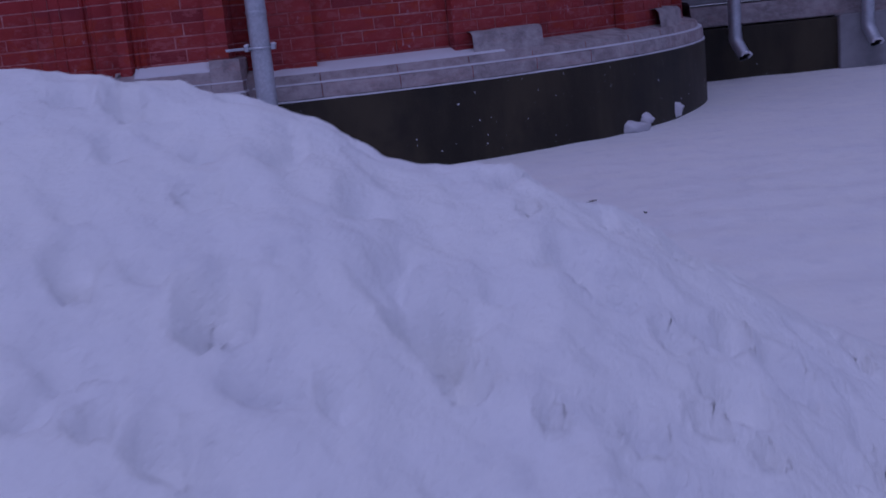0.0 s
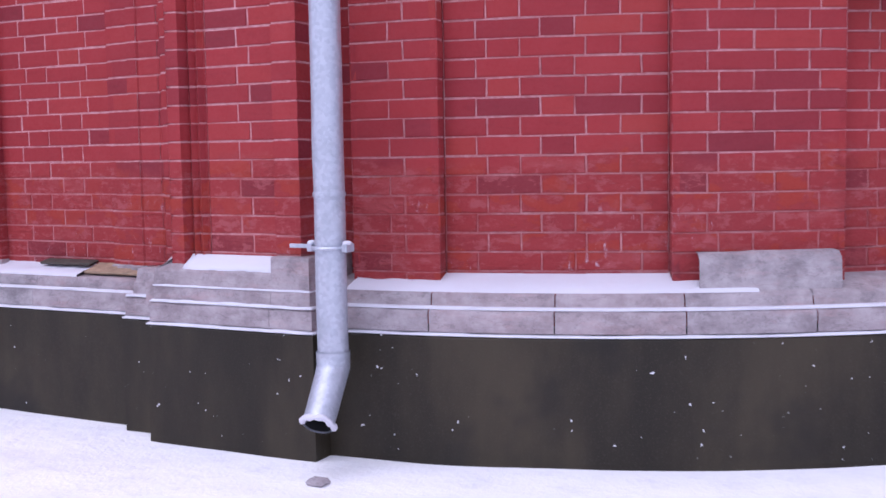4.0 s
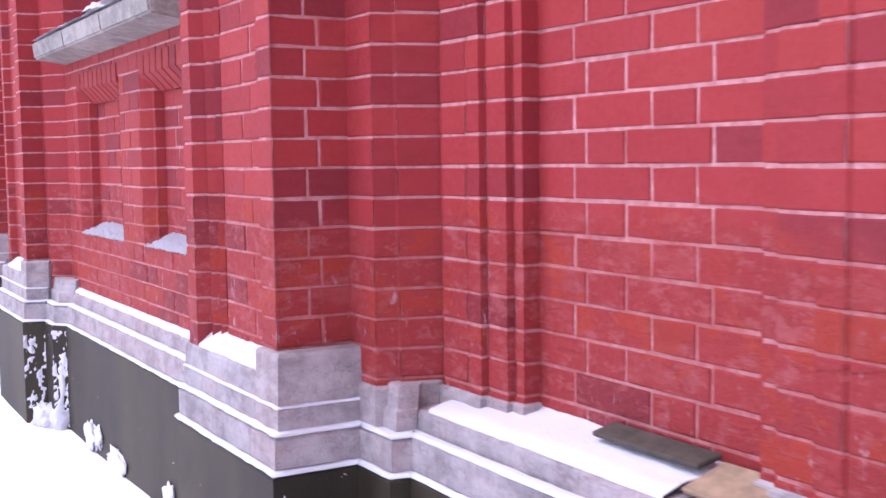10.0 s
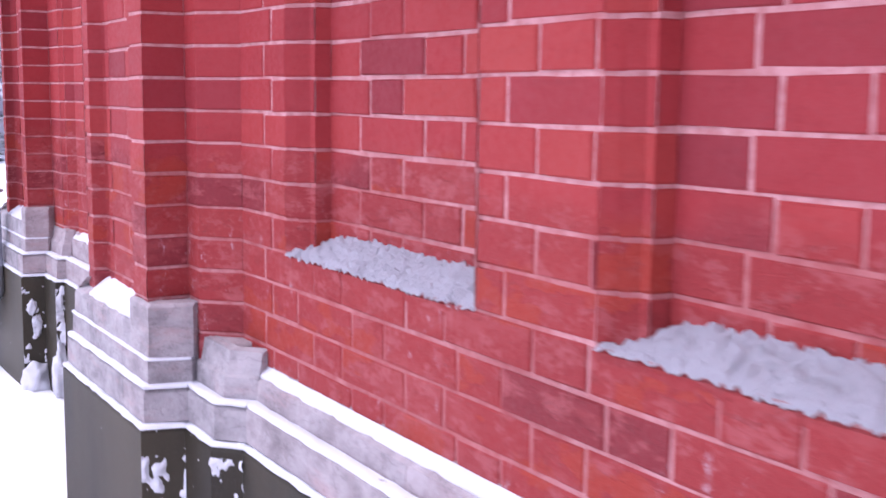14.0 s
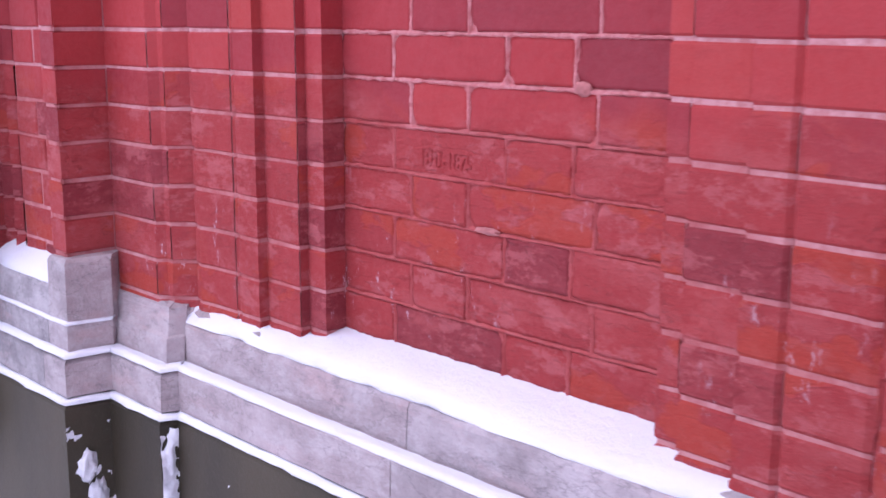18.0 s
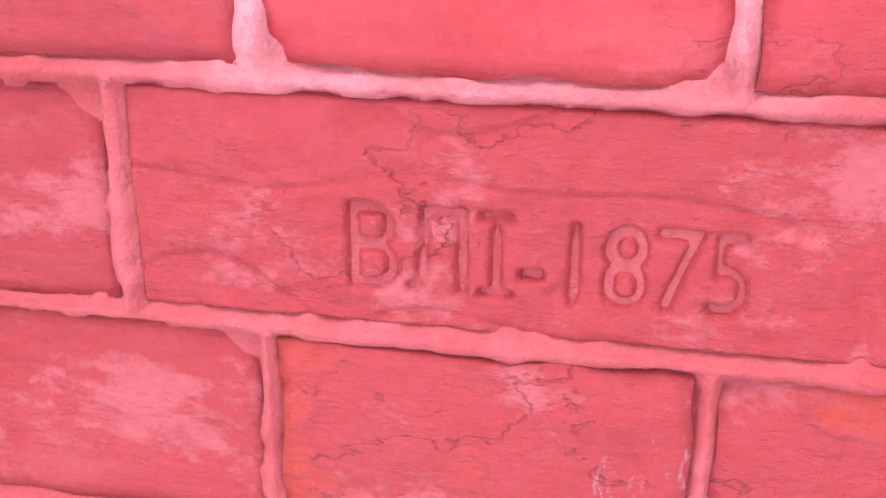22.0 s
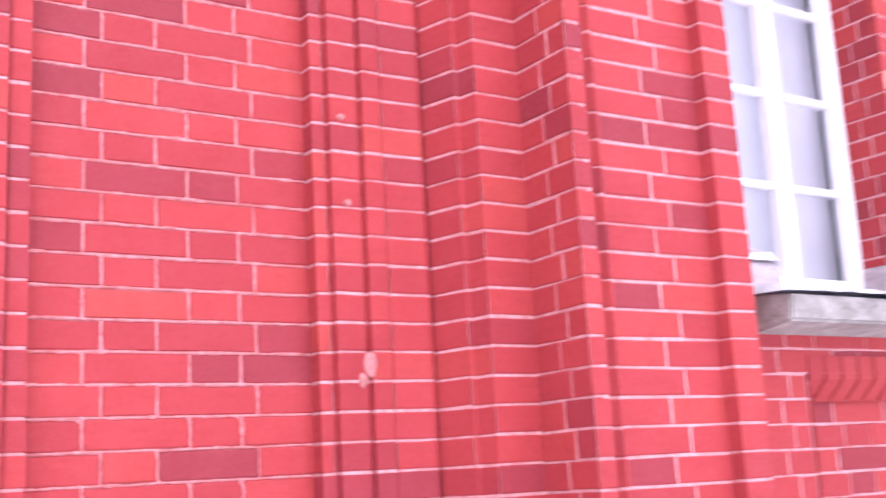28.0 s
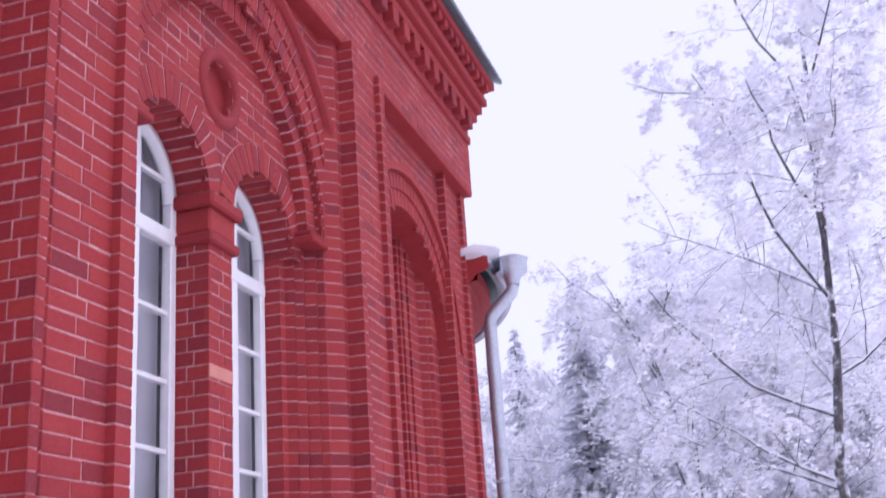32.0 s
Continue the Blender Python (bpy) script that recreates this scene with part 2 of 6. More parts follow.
def make_plinth():
    m, t, b = material("dark_brown_granite")
    k = Net(t)
    n, f = k.noise(2.2, 5, 0.6, stretch=(1.0, 1.0, 0.35)), k.noise(140.0, 3, 0.7)
    col = k.mix(k.step(n, 0.32, 0.7), (0.017, 0.014, 0.009), (0.050, 0.040, 0.024))
    col = k.mix(k.step(f, 0.5, 0.75, 0.0, 0.5), col, (0.062, 0.050, 0.038))
    damp = k.step(k.noise(1.3, 4, 0.6), 0.52, 0.66, 0.0, 0.7)
    col = k.mix(damp, col, (0.012, 0.011, 0.010))
    spot = k.step(k.noise(38.0, 2, 0.5), 0.735, 0.76)
    col = k.mix(spot, col, (0.75, 0.76, 0.80))
    t.links.new(col, b.inputs["Base Color"])
    b.inputs["Roughness"].default_value = 0.55
    b.inputs["Specular IOR Level"].default_value = 0.3
    t.links.new(k.bump(k.math("ADD", f, k.noise(12.0, 4)), 0.2, 0.004), b.inputs["Normal"])
    return m


PLINTH = make_plinth()


def make_snow(name, rough_scale=18.0, tint=(0.90, 0.91, 0.94), strength=0.35):
    m, t, b = material(name)
    k = Net(t)
    n, f = k.noise(3.0, 5, 0.6), k.noise(rough_scale, 6, 0.65)
    col = k.mix(k.step(n, 0.3, 0.7), tint, tuple(min(0.95, v * 1.05) for v in tint))
    col = k.mix(k.step(f, 0.50, 0.72, 0.0, 0.3), col, (0.70, 0.71, 0.77))
    t.links.new(col, b.inputs["Base Color"])
    b.inputs["Roughness"].default_value = 0.75
    b.inputs["Specular IOR Level"].default_value = 0.2
    h = k.math("ADD", f, k.math("MULTIPLY", k.noise(rough_scale * 7, 3, 0.6), 0.3))
    t.links.new(k.bump(h, strength, 0.02), b.inputs["Normal"])
    return m


SNOW = make_snow("fresh_snow", 45.0, (0.68, 0.68, 0.745), strength=0.4)
SNOW_CRUST = make_snow("crusted_old_snow", 110.0, (0.68, 0.66, 0.74), strength=1.0)
SNOW_GROUND = make_snow("trodden_snow", 7.0, strength=0.7)
SNOW_HEAP = make_snow("heaped_snow", 9.0, strength=0.9)


def make_metal():
    m, t, b = material("galvanised_sheet")
    k = Net(t)
    spangle = t.nodes.new("ShaderNodeTexVoronoi")
    spangle.inputs["Scale"].default_value = 70.0
    t.links.new(k.pos, spangle.inputs["Vector"])
    n = k.noise(5.0, 5, 0.6)
    col = k.mix(k.step(spangle.outputs["Color"], 0.1, 0.9), (0.47, 0.50, 0.57), (0.55, 0.58, 0.65))
    col = k.mix(k.step(n, 0.5, 0.75, 0.0, 0.5), col, (0.30, 0.32, 0.36))
    t.links.new(col, b.inputs["Base Color"])
    b.inputs["Metallic"].default_value = 0.75
    t.links.new(k.step(n, 0.3, 0.7, 0.42, 0.62), b.inputs["Roughness"])
    t.links.new(k.bump(n, 0.1, 0.004), b.inputs["Normal"])
    return m


METAL = make_metal()


def make_plain(name, c, rough=0.6, metal=0.0, vary=0.25, scale=12.0):
    m, t, b = material(name)
    k = Net(t)
    n = k.noise(scale, 5, 0.65)
    t.links.new(k.mix(k.step(n, 0.3, 0.7, 0.0, 1.0), c, tuple(v * (1 - vary) for v in c)), b.inputs["Base Color"])
    b.inputs["Roughness"].default_value, b.inputs["Metallic"].default_value = rough, metal
    t.links.new(k.bump(k.noise(scale * 6, 4), 0.2, 0.003), b.inputs["Normal"])
    return m


WHITE_PAINT = make_plain("white_window_paint", (0.80, 0.80, 0.82), 0.45, vary=0.08)
THROAT_SHADE = make_plain("shaded_pipe_throat", (0.05, 0.05, 0.055), 0.5, 0.6)
ROOF = make_plain("grey_green_sheet_roof", (0.16, 0.20, 0.22), 0.45, 0.4)
# dark base colour stands in for the lack of light indoors
ROOM = make_plain("darkened_room_shell", (0.10, 0.10, 0.12), 0.9)
RENDER = make_plain("grey_wall_render", (0.30, 0.30, 0.33), 0.9, vary=0.3, scale=3.0)
CURTAIN = make_plain("pale_window_blind", (0.80, 0.80, 0.88), 0.9, vary=0.12, scale=2.0)
PLANK_PALE = make_plain("bare_board", (0.42, 0.30, 0.20), 0.8, vary=0.4, scale=20)
PLANK = make_plain("old_board", (0.09, 0.075, 0.06), 0.85, vary=0.5, scale=20)


def make_glass():
    m, t, b = material("window_glass")
    b.inputs["Base Color"].default_value = (0.9, 0.93, 0.96, 1)
    b.inputs["Roughness"].default_value = 0.03
    b.inputs["Transmission Weight"].default_value = 1.0
    b.inputs["IOR"].default_value = 1.5
    return m


GLASS = make_glass()


def make_bark(name, dark, light):
    m, t, b = material(name)
    k = Net(t)
    n = k.noise(14.0, 5, 0.7, stretch=(1, 1, 0.4))
    col = k.mix(k.step(n, 0.35, 0.7), dark, light)
    snow = k.step(k.math("ADD", k.normal_z(), k.math("MULTIPLY", k.math("SUBTRACT", k.noise(5.0, 4), 0.5), 1.2)), -0.12, 0.18)
    col = k.mix(snow, col, (0.84, 0.86, 0.93))
    t.links.new(col, b.inputs["Base Color"])
    b.inputs["Roughness"].default_value = 0.85
    return m


BARK = make_bark("snowed_bark", (0.045, 0.040, 0.045), (0.13, 0.12, 0.13))
NEEDLES = make_bark("snowed_needles", (0.52, 0.53, 0.60), (0.76, 0.77, 0.86))

LUMP = make_plain("pinkish_mortar_lump", (0.46, 0.165, 0.160), 0.9, vary=0.35, scale=60.0)


# ---- building blocks ----
def link(name, me, mat, parent=None, label="", m=None):
    ob = new(name, me)
    if mat and not me.materials:
        me.materials.append(mat)
    if parent:
        ob.parent = parent
    if m is not None:
        ob.matrix_basis = m
    if label:
        ob["label"] = label
    return ob


def part(name, bm, mat, parent, label="", smooth=False):
    me = bpy.data.meshes.new(name)
    bm.to_mesh(me)
    bm.free()
    if smooth:
        for p in me.polygons:
            p.use_smooth = True
    return link(name, me, mat, parent, label)


def raw(name, verts, faces, mat, parent=None, label="", smooth=False):
    me = bpy.data.meshes.new(name)
    me.from_pydata([tuple(v) for v in verts], [], faces)
    if smooth:
        for p in me.polygons:
            p.use_smooth = True
    return link(name, me, mat, parent, label)


def holder(name, label, category, group="", kind="", at=(0, 0, 0)):
    ob = new(name)
    ob.location = at
    return tagged(ob, label, category, group, kind)


def box(bm, lo, hi, bev=0.0):
    r = bmesh.ops.create_cube(bm, size=1, matrix=Matrix.LocRotScale([(p + q) / 2 for p, q in zip(lo, hi)], None, [q - p for p, q in zip(lo, hi)]))
    if bev:
        es = {e for v in r["verts"] for e in v.link_edges}
        bmesh.ops.bevel(bm, geom=list(es), offset=bev, segments=1, affect="EDGES")


def tube(bm, path, radius, sides=16, cap=False):
    """A round tube along a list of points; radius may be one number or one for each point."""
    pts = [Vector(p) for p in path]
    rings = []
    for i, p in enumerate(pts):
        d = (pts[min(i + 1, len(pts) - 1)] - pts[max(i - 1, 0)]).normalized()
        a = d.orthogonal().normalized() if i == 0 else (a - a.dot(d) * d).normalized()
        b = d.cross(a)
        r = radius[i] if isinstance(radius, (list, tuple)) else radius
        rings.append([bm.verts.new(p + r * (math.cos(2 * math.pi * j / sides) * a + math.sin(2 * math.pi * j / sides) * b)) for j in range(sides)])
    for u, v in zip(rings, rings[1:]):
        for j in range(sides):
            bm.faces.new((u[j], u[(j + 1) % sides], v[(j + 1) % sides], v[j]))
    if cap:
        bm.faces.new(rings[0][::-1])
        bm.faces.new(rings[-1])


# ---- bricks ----
COURSE, JOINT, LINE = 0.0768, 0.0072, 0.612   # height of a course, width of a joint, lowest joint
CACHE = {}


def brick_shape(w, h, rng, fine):
    """Vertices and faces of one brick: front at y = 0, from x = 0 to w, z = 0 to h, open at the back."""
    e, d = 0.0035, 0.03
    if fine:
        nx, nz = max(8, int(w / 0.006)), 12
        ox, oy, oz = rng.uniform(0, 90), rng.uniform(0, 90), rng.uniform(0, 90)
        V, F = [], []
        for j in range(nz + 1):
            for i in range(nx + 1):
                x, z = w * i / nx, h * j / nz
                rim = min(x, w - x, z, h - z)
                n = noise.noise((x * 38 + ox, oy, z * 38 + oz))
                n2 = noise.noise((x * 11 + oy, ox, z * 11 + oz))
                n3 = noise.noise((x * 120 + oy, oz, z * 150 + ox))
                crack = abs(noise.noise((x * 16 + oz, ox, z * 26 + oy)))
                y = 0.0014 * n + 0.0014 * n2 + 0.0007 * n3 + (0.0018 * (1 - crack / 0.05) if crack < 0.05 else 0.0)
                corner = math.hypot(min(x, w - x), min(z, h - z))
                if rim < 1e-6:
                    y += 0.0004 + 0.0012 * n
                    x += 0.0022 * noise.noise((x * 60 + oz, z * 60, ox))
                    z += 0.0022 * noise.noise((x * 55 + ox, z * 60, oy))
                if corner < 0.018 and n2 > 0.2:
                    y += 0.006 * (1 - corner / 0.018)
                V.append((x, y, z))
        q = nx + 1
        for j in range(nz):
            for i in range(nx):
                F.append((j * q + i, j * q + i + 1, (j + 1) * q + i + 1, (j + 1) * q + i))
        loop = [i for i in range(q)] + [j * q + nx for j in range(1, nz + 1)] + [nz * q + i for i in range(nx - 1, -1, -1)] + [j * q for j in range(nz - 1, 0, -1)]
        base = len(V)
        for i in loop:
            V.append((V[i][0], d, V[i][2]))
        for a in range(len(loop)):
            b = (a + 1) % len(loop)
            F.append((loop[b], loop[a], base + a, base + b))
        return V, F
    j = lambda s: rng.uniform(-s, s)
    V = []
    for x, z in ((0, 0), (w, 0), (w, h), (0, h)):
        V.append((x + j(0.0015), d, z + j(0.0015)))
    for k in range(4):
        V.append((V[k][0], 0.0028 + j(0.0012), V[k][2]))
    y0 = j(0.0012)
    for x, z in ((e, e), (w - e, e), (w - e, h - e), (e, h - e)):
        V.append((x + j(0.002), y0 + j(0.0008), z + j(0.002)))
    F = [(8, 9, 10, 11)]
    for a in range(4):
        b = (a + 1) % 4
        F.append((4 + a, 4 + b, 8 + b, 8 + a))
        F.append((a, b, 4 + b, 4 + a))
    return V, F


def bond(length, odd, shift=0.0):
    """Cuts a run into Flemish bond: a list of (start, end)."""
    if length < 0.19:
        return [(0, length)]
    out, x = [], 0.0
    first = 0.134 if odd else 0.177
    if length < 0.42:
        cut = length * (0.45 if odd else 0.62)
        return [(0, cut), (cut, length)]
    out.append((0, first))
    x, s = first, odd
    while x < length - 1e-6:
        n = x + (0.258 if s else 0.134)
        if length - n < 0.09:
            n = length
        if length - n < 0 or n > length:
            n = length
        if n - x > 0.3:
            mid = (x + n) / 2
            out += [(x, mid), (mid, n)]
        else:
            out.append((x, n))
        x, s = n, not s
    return out


def cut_out(a, b, holes):
    runs = [(a, b)]
    for lo, hi in holes:
        nxt = []
        for p, q in runs:
            if hi <= p or lo >= q:
                nxt.append((p, q))
                continue
            if lo > p:
                nxt.append((p, lo))
            if hi < q:
                nxt.append((hi, q))
        runs = nxt
    return [(p, q) for p, q in runs if q - p > 0.012]


class Masonry:
    """A brick wall laid course by course along a line in plan (left to right as seen from outside)."""
    def __init__(self, name, label, single=(0.4, 1.9), seed=1):
        self.rng = random.Random(seed)
        self.root = holder(name, label, "wall", kind="structure")
        self.singles, self.V, self.F = [], [], []
        self.mv, self.mf = [], []
        self.zone = single

    def face(self, p, q, z0, z1, holes=None, sharp=(False, False), fine=None, limit=None, lay=True, grow=(0.0, 0.0)):
        p, q = Vector((*p, 0)), Vector((*q, 0))
        d = q - p
        length = d.length
        d /= length
        inward = Vector((-d.y, d.x, 0))
        rot = Matrix(((d.x, inward.x, 0, p.x), (d.y, inward.y, 0, p.y), (0, 0, 1, 0), (0, 0, 0, 1)))
        n0, n1 = round((z0 - LINE) / COURSE), round((z1 - LINE) / COURSE)
        for n in range(n0, n1):
            zc = LINE + n * COURSE
            gaps = holes(zc + COURSE / 2) if holes else []
            gaps = [((lo - p.x) / d.x, (hi - p.x) / d.x) for lo, hi in gaps]
            back = 0.0032
            for a, b in cut_out(0, length, gaps) if lay else ():
                k = len(self.mv)
                for u, z in ((a, zc), (b, zc), (b, zc + COURSE), (a, zc + COURSE)):
                    self.mv.append(rot @ Vector((u, back, z)))
                self.mf.append((k, k + 1, k + 2, k + 3))
            solo = self.zone[0] <= zc < self.zone[1] and length > 0.0
            for a, b in bond(length, n % 2 == 0):
                for u, v in cut_out(a, b, gaps):
                    lo = JOINT / 2 if u > 1e-6 else (0.0015 if sharp[0] else -grow[0])
                    hi = JOINT / 2 if v < length - 1e-6 else (0.0015 if sharp[1] else -grow[1])
                    w = v - u - lo - hi
                    if w < 0.008:
                        continue
                    x0, zz = u + lo, zc + JOINT / 2 + self.rng.uniform(-0.0012, 0.0012)
                    detail = bool(fine and fine(zc))
                    if solo and len(self.singles) < (limit or 300):
                        key = (round(w, 3), detail, self.rng.randrange(3 if not detail else 6))
                        if key not in CACHE:
                            me = bpy.data.meshes.new("brick")
                            vv, ff = brick_shape(key[0], COURSE - JOINT, self.rng, detail)
                            me.from_pydata(vv, [], ff)
                            me.materials.append(BRICK)
                            if detail:
                                for poly in me.polygons:
                                    poly.use_smooth = True
                            CACHE[key] = me
                        tilt = Matrix.Rotation(self.rng.uniform(-0.004, 0.004), 4, "Y")
                        proud = self.rng.uniform(-0.0018, 0.0018) if detail else self.rng.uniform(-0.0012, 0.0012)
                        ob = new("brick", CACHE[key])
                        ob.parent = self.root
                        ob.matrix_basis = rot @ Matrix.Translation((x0, proud, zz)) @ tilt
                        self.singles.append(ob)
                    else:
                        vv, ff = brick_shape(w, COURSE - JOINT, self.rng, False)
                        k = len(self.V)
                        s = Matrix.Translation((x0, self.rng.uniform(-0.0015, 0.0015), zz))
                        full = rot @ s
                        self.V += [full @ Vector(c) for c in vv]
                        self.F += [tuple(i + k for i in f) for f in ff]

    def line(self, pts, z0, z1, holes=None, fine=None, ends=(False, False), back=0.0032):
        """Lays a broken line of faces; short faces in a row become moulded bricks that turn with the line."""
        pts = [Vector(p) for p in pts]
        dirs = [(b - a).normalized() for a, b in zip(pts, pts[1:])]
        norm = [Vector((-d.y, d.x)) for d in dirs]
        off = []
        for i in range(len(pts)):
            ns = [norm[j] for j in (i - 1, i) if 0 <= j < len(norm)]
            n = sum(ns, Vector((0, 0))).normalized()
            off.append(n / max(n.dot(ns[0]), 0.35))
        turns = [None] + [dirs[i - 1].cross(dirs[i]) for i in range(1, len(dirs))] + [None]
        q0 = round((z0 - LINE) / COURSE) * COURSE + LINE
        q1 = round((z1 - LINE) / COURSE) * COURSE + LINE
        if not holes:
            line = [p + back * o for p, o in zip(pts, off)]
            if not ends[0]:
                line[0] = line[0] - dirs[0] * 0.012
            if not ends[1]:
                line[-1] = line[-1] + dirs[-1] * 0.012
            for a, b in zip(line, line[1:]):
                k = len(self.mv)
                self.mv += [Vector((*a, q0)), Vector((*b, q0)), Vector((*b, q1)), Vector((*a, q1))]
                self.mf.append((k, k + 1, k + 2, k + 3))
        i = 0
        while i < len(dirs):
            length = (pts[i + 1] - pts[i]).length
            if length >= 0.19:
                left = ends[0] if turns[i] is None else turns[i] > 0.02
                right = ends[1] if turns[i + 1] is None else turns[i + 1] > 0.02
                self.face(pts[i], pts[i + 1], z0, z1, holes, (left, right), fine if length > 0.5 else None, lay=bool(holes), grow=(0.006, 0.006))
                i += 1
                continue
            j = i
            while j < len(dirs) and (pts[j + 1] - pts[j]).length < 0.19:
                j += 1
            self.moulded(pts[i:j + 1], off[i:j + 1], z0, z1)
            i = j

    def moulded(self, pts, off, z0, z1):
        """Shaped bricks round a moulding, split by turns at different arrises."""
        steps = [(b - a).length for a, b in zip(pts, pts[1:])]
        cuts = []
        for odd in (0, 1):
            c, run = [0], 0.12 if odd else 0.0
            for i, s in enumerate(steps[:-1]):
                run += s
                if run > 0.20:
                    c.append(i + 1)
                    run = 0.0
            cuts.append(c + [len(steps)])
        h, e, g = COURSE - JOINT, 0.0035, 0.0015
        shapes = {}
        for n in range(round((z0 - LINE) / COURSE), round((z1 - LINE) / COURSE)):
            zc = LINE + n * COURSE
            c = cuts[n % 2]
            for a, b in zip(c, c[1:]):
                kind = (a, b, self.rng.randrange(2))
                if kind not in shapes:
                    P = [p.copy() for p in pts[a:b + 1]]
                    P[0] += (P[1] - P[0]).normalized() * (g if a else 0.0)
                    P[-1] += (P[-2] - P[-1]).normalized() * (g if b < len(pts) - 1 else 0.0)
                    rows = ((0, 0.02), (0, 0.0028), (e, 0), (h - e, 0), (h, 0.0028), (h, 0.02))
                    r = self.rng
                    V = [(p.x + o.x * (d + r.uniform(-0.0007, 0.0007)), p.y + o.y * (d + r.uniform(-0.0007, 0.0007)), z + r.uniform(-0.001, 0.001)) for z, d in rows for p, o in zip(P, off[a:b + 1])]
                    m = len(P)
                    shapes[kind] = (V, [(j * m + i, j * m + i + 1, (j + 1) * m + i + 1, (j + 1) * m + i) for j in range(5) for i in range(m - 1)], {})
                V, F, made = shapes[kind]
                z = zc + JOINT / 2 + self.rng.uniform(-0.0012, 0.0012)
                if self.zone[0] <= zc < self.zone[1] and len(self.singles) < 300:
                    if 0 not in made:
                        made[0] = bpy.data.meshes.new("brick")
                        made[0].from_pydata(V, [], F)
                        made[0].materials.append(BRICK)
                    ob = new("brick", made[0])
                    ob.parent, ob.location = self.root, (0, 0, z)
                    self.singles.append(ob)
                else:
                    k = len(self.V)
                    self.V += [Vector((p[0], p[1], p[2] + z)) for p in V]
                    self.F += [tuple(i + k for i in f) for f in F]

    def pointing(self, x0, x1, y, z0, z1):
        """Hand-struck joints of one panel: a ragged raised bead along every joint, smeared over the brick edges."""
        xs = [x0 + 0.0022 * i for i in range(int((x1 - x0) / 0.0022) + 2)]
        zs = [z0 + 0.0022 * i for i in range(int((1.45 - z0) / 0.0022) + 1)]
        n = round((zs[-1] - LINE) / COURSE)
        while LINE + n * COURSE < z1:
            c = LINE + n * COURSE
            zs += [c + q for q in (-0.006, -0.0035, -0.0015, 0.0015, 0.0035, 0.006, 0.02, 0.04, 0.06) if c + q > zs[-1] + 0.001]
            n += 1
        ups = {}
        V = []
        for z in zs:
            n = math.floor((z - LINE) / COURSE + 1e-6)
            near = round((z - LINE) / COURSE)
            if n not in ups:
                ups[n] = [a for a, b in bond(x1 - x0, n % 2 == 0) if a > 0]
            for x in xs:
                w1 = noise.noise((x * 9, near * 3.1, 1.0))
                dz = abs(z - LINE - near * COURSE - 0.0016 * w1)
                dx = min((abs(x - x0 - a - 0.0015 * noise.noise((a * 7, z * 30, 4.0))) for a in ups[n]), default=1.0)
                d = min(dz, dx)
                rag = noise.noise((x * 70, z * 70, 2.0))
                rag2 = noise.noise((x * 22, z * 22, 7.0)) + 0.5 * noise.noise((x * 150, z * 150, 3.0))
                wide = 0.0022 + 0.0013 * rag + 0.0030 * max(0.0, rag2)
                u = d / wide
                yy = y - 0.0014 * (1 - u * u) - 0.0009 * rag if u < 1 else y + min(0.0045, 0.008 * (u - 1))
                if u < 0.35:
                    yy += 0.0018 * noise.noise((x * 60, z * 60, 9.0))
                V.append((x, yy, z))
        m = len(xs)
        F = [(j * m + i, j * m + i + 1, (j + 1) * m + i + 1, (j + 1) * m + i) for j in range(len(zs) - 1) for i in range(m - 1)]
        raw("pointing", V, F, MORTAR_RED, self.root, "ragged raised pointing washed over in red", True)

    def arc(self, cx, cy, r, a0, a1, z0, z1):
        """Bricks round a curve; angles from due south, towards the east."""
        length = r * (a1 - a0)
        for n in range(round((z0 - LINE) / COURSE), round((z1 - LINE) / COURSE)):
            zc = LINE + n * COURSE
            for u, v in bond(length, n % 2 == 0):
                am = a0 + (u + v) / 2 / r
                w = v - u - JOINT
                rot = Matrix.Translation((cx + r * math.sin(am), cy - r * math.cos(am), 0)) @ Matrix.Rotation(am, 4, "Z")
                k = len(self.mv)
                for x, z in ((u - v, zc), (v - u, zc), (v - u, zc + COURSE), (u - v, zc + COURSE)):
                    self.mv.append(rot @ Vector((x / 2, 0.0045, z)))
                self.mf.append((k, k + 1, k + 2, k + 3))
                place = rot @ Matrix.Translation((-w / 2, self.rng.uniform(-0.0012, 0.0012), zc + JOINT / 2 + self.rng.uniform(-0.001, 0.001)))
                if self.zone[0] <= zc < self.zone[1] and len(self.singles) < 300:
                    key = (round(w, 3), False, self.rng.randrange(3))
                    if key not in CACHE:
                        me = bpy.data.meshes.new("brick")
                        vv, ff = brick_shape(key[0], COURSE - JOINT, self.rng, False)
                        me.from_pydata(vv, [], ff)
                        me.materials.append(BRICK)
                        CACHE[key] = me
                    ob = new("brick", CACHE[key])
                    ob.parent, ob.matrix_basis = self.root, place
                    self.singles.append(ob)
                else:
                    vv, ff = brick_shape(w, COURSE - JOINT, self.rng, False)
                    k = len(self.V)
                    self.V += [place @ Vector(c) for c in vv]
                    self.F += [tuple(i + k for i in f) for f in ff]

    def close(self):
        if self.V:
            ob = raw("upper_bricks", self.V, self.F, BRICK, self.root)
            tagged(ob, kind="stuff")
        raw("mortar", self.mv, self.mf, MORTAR, self.root, "pinkish pointing between the bricks")
        return self.root


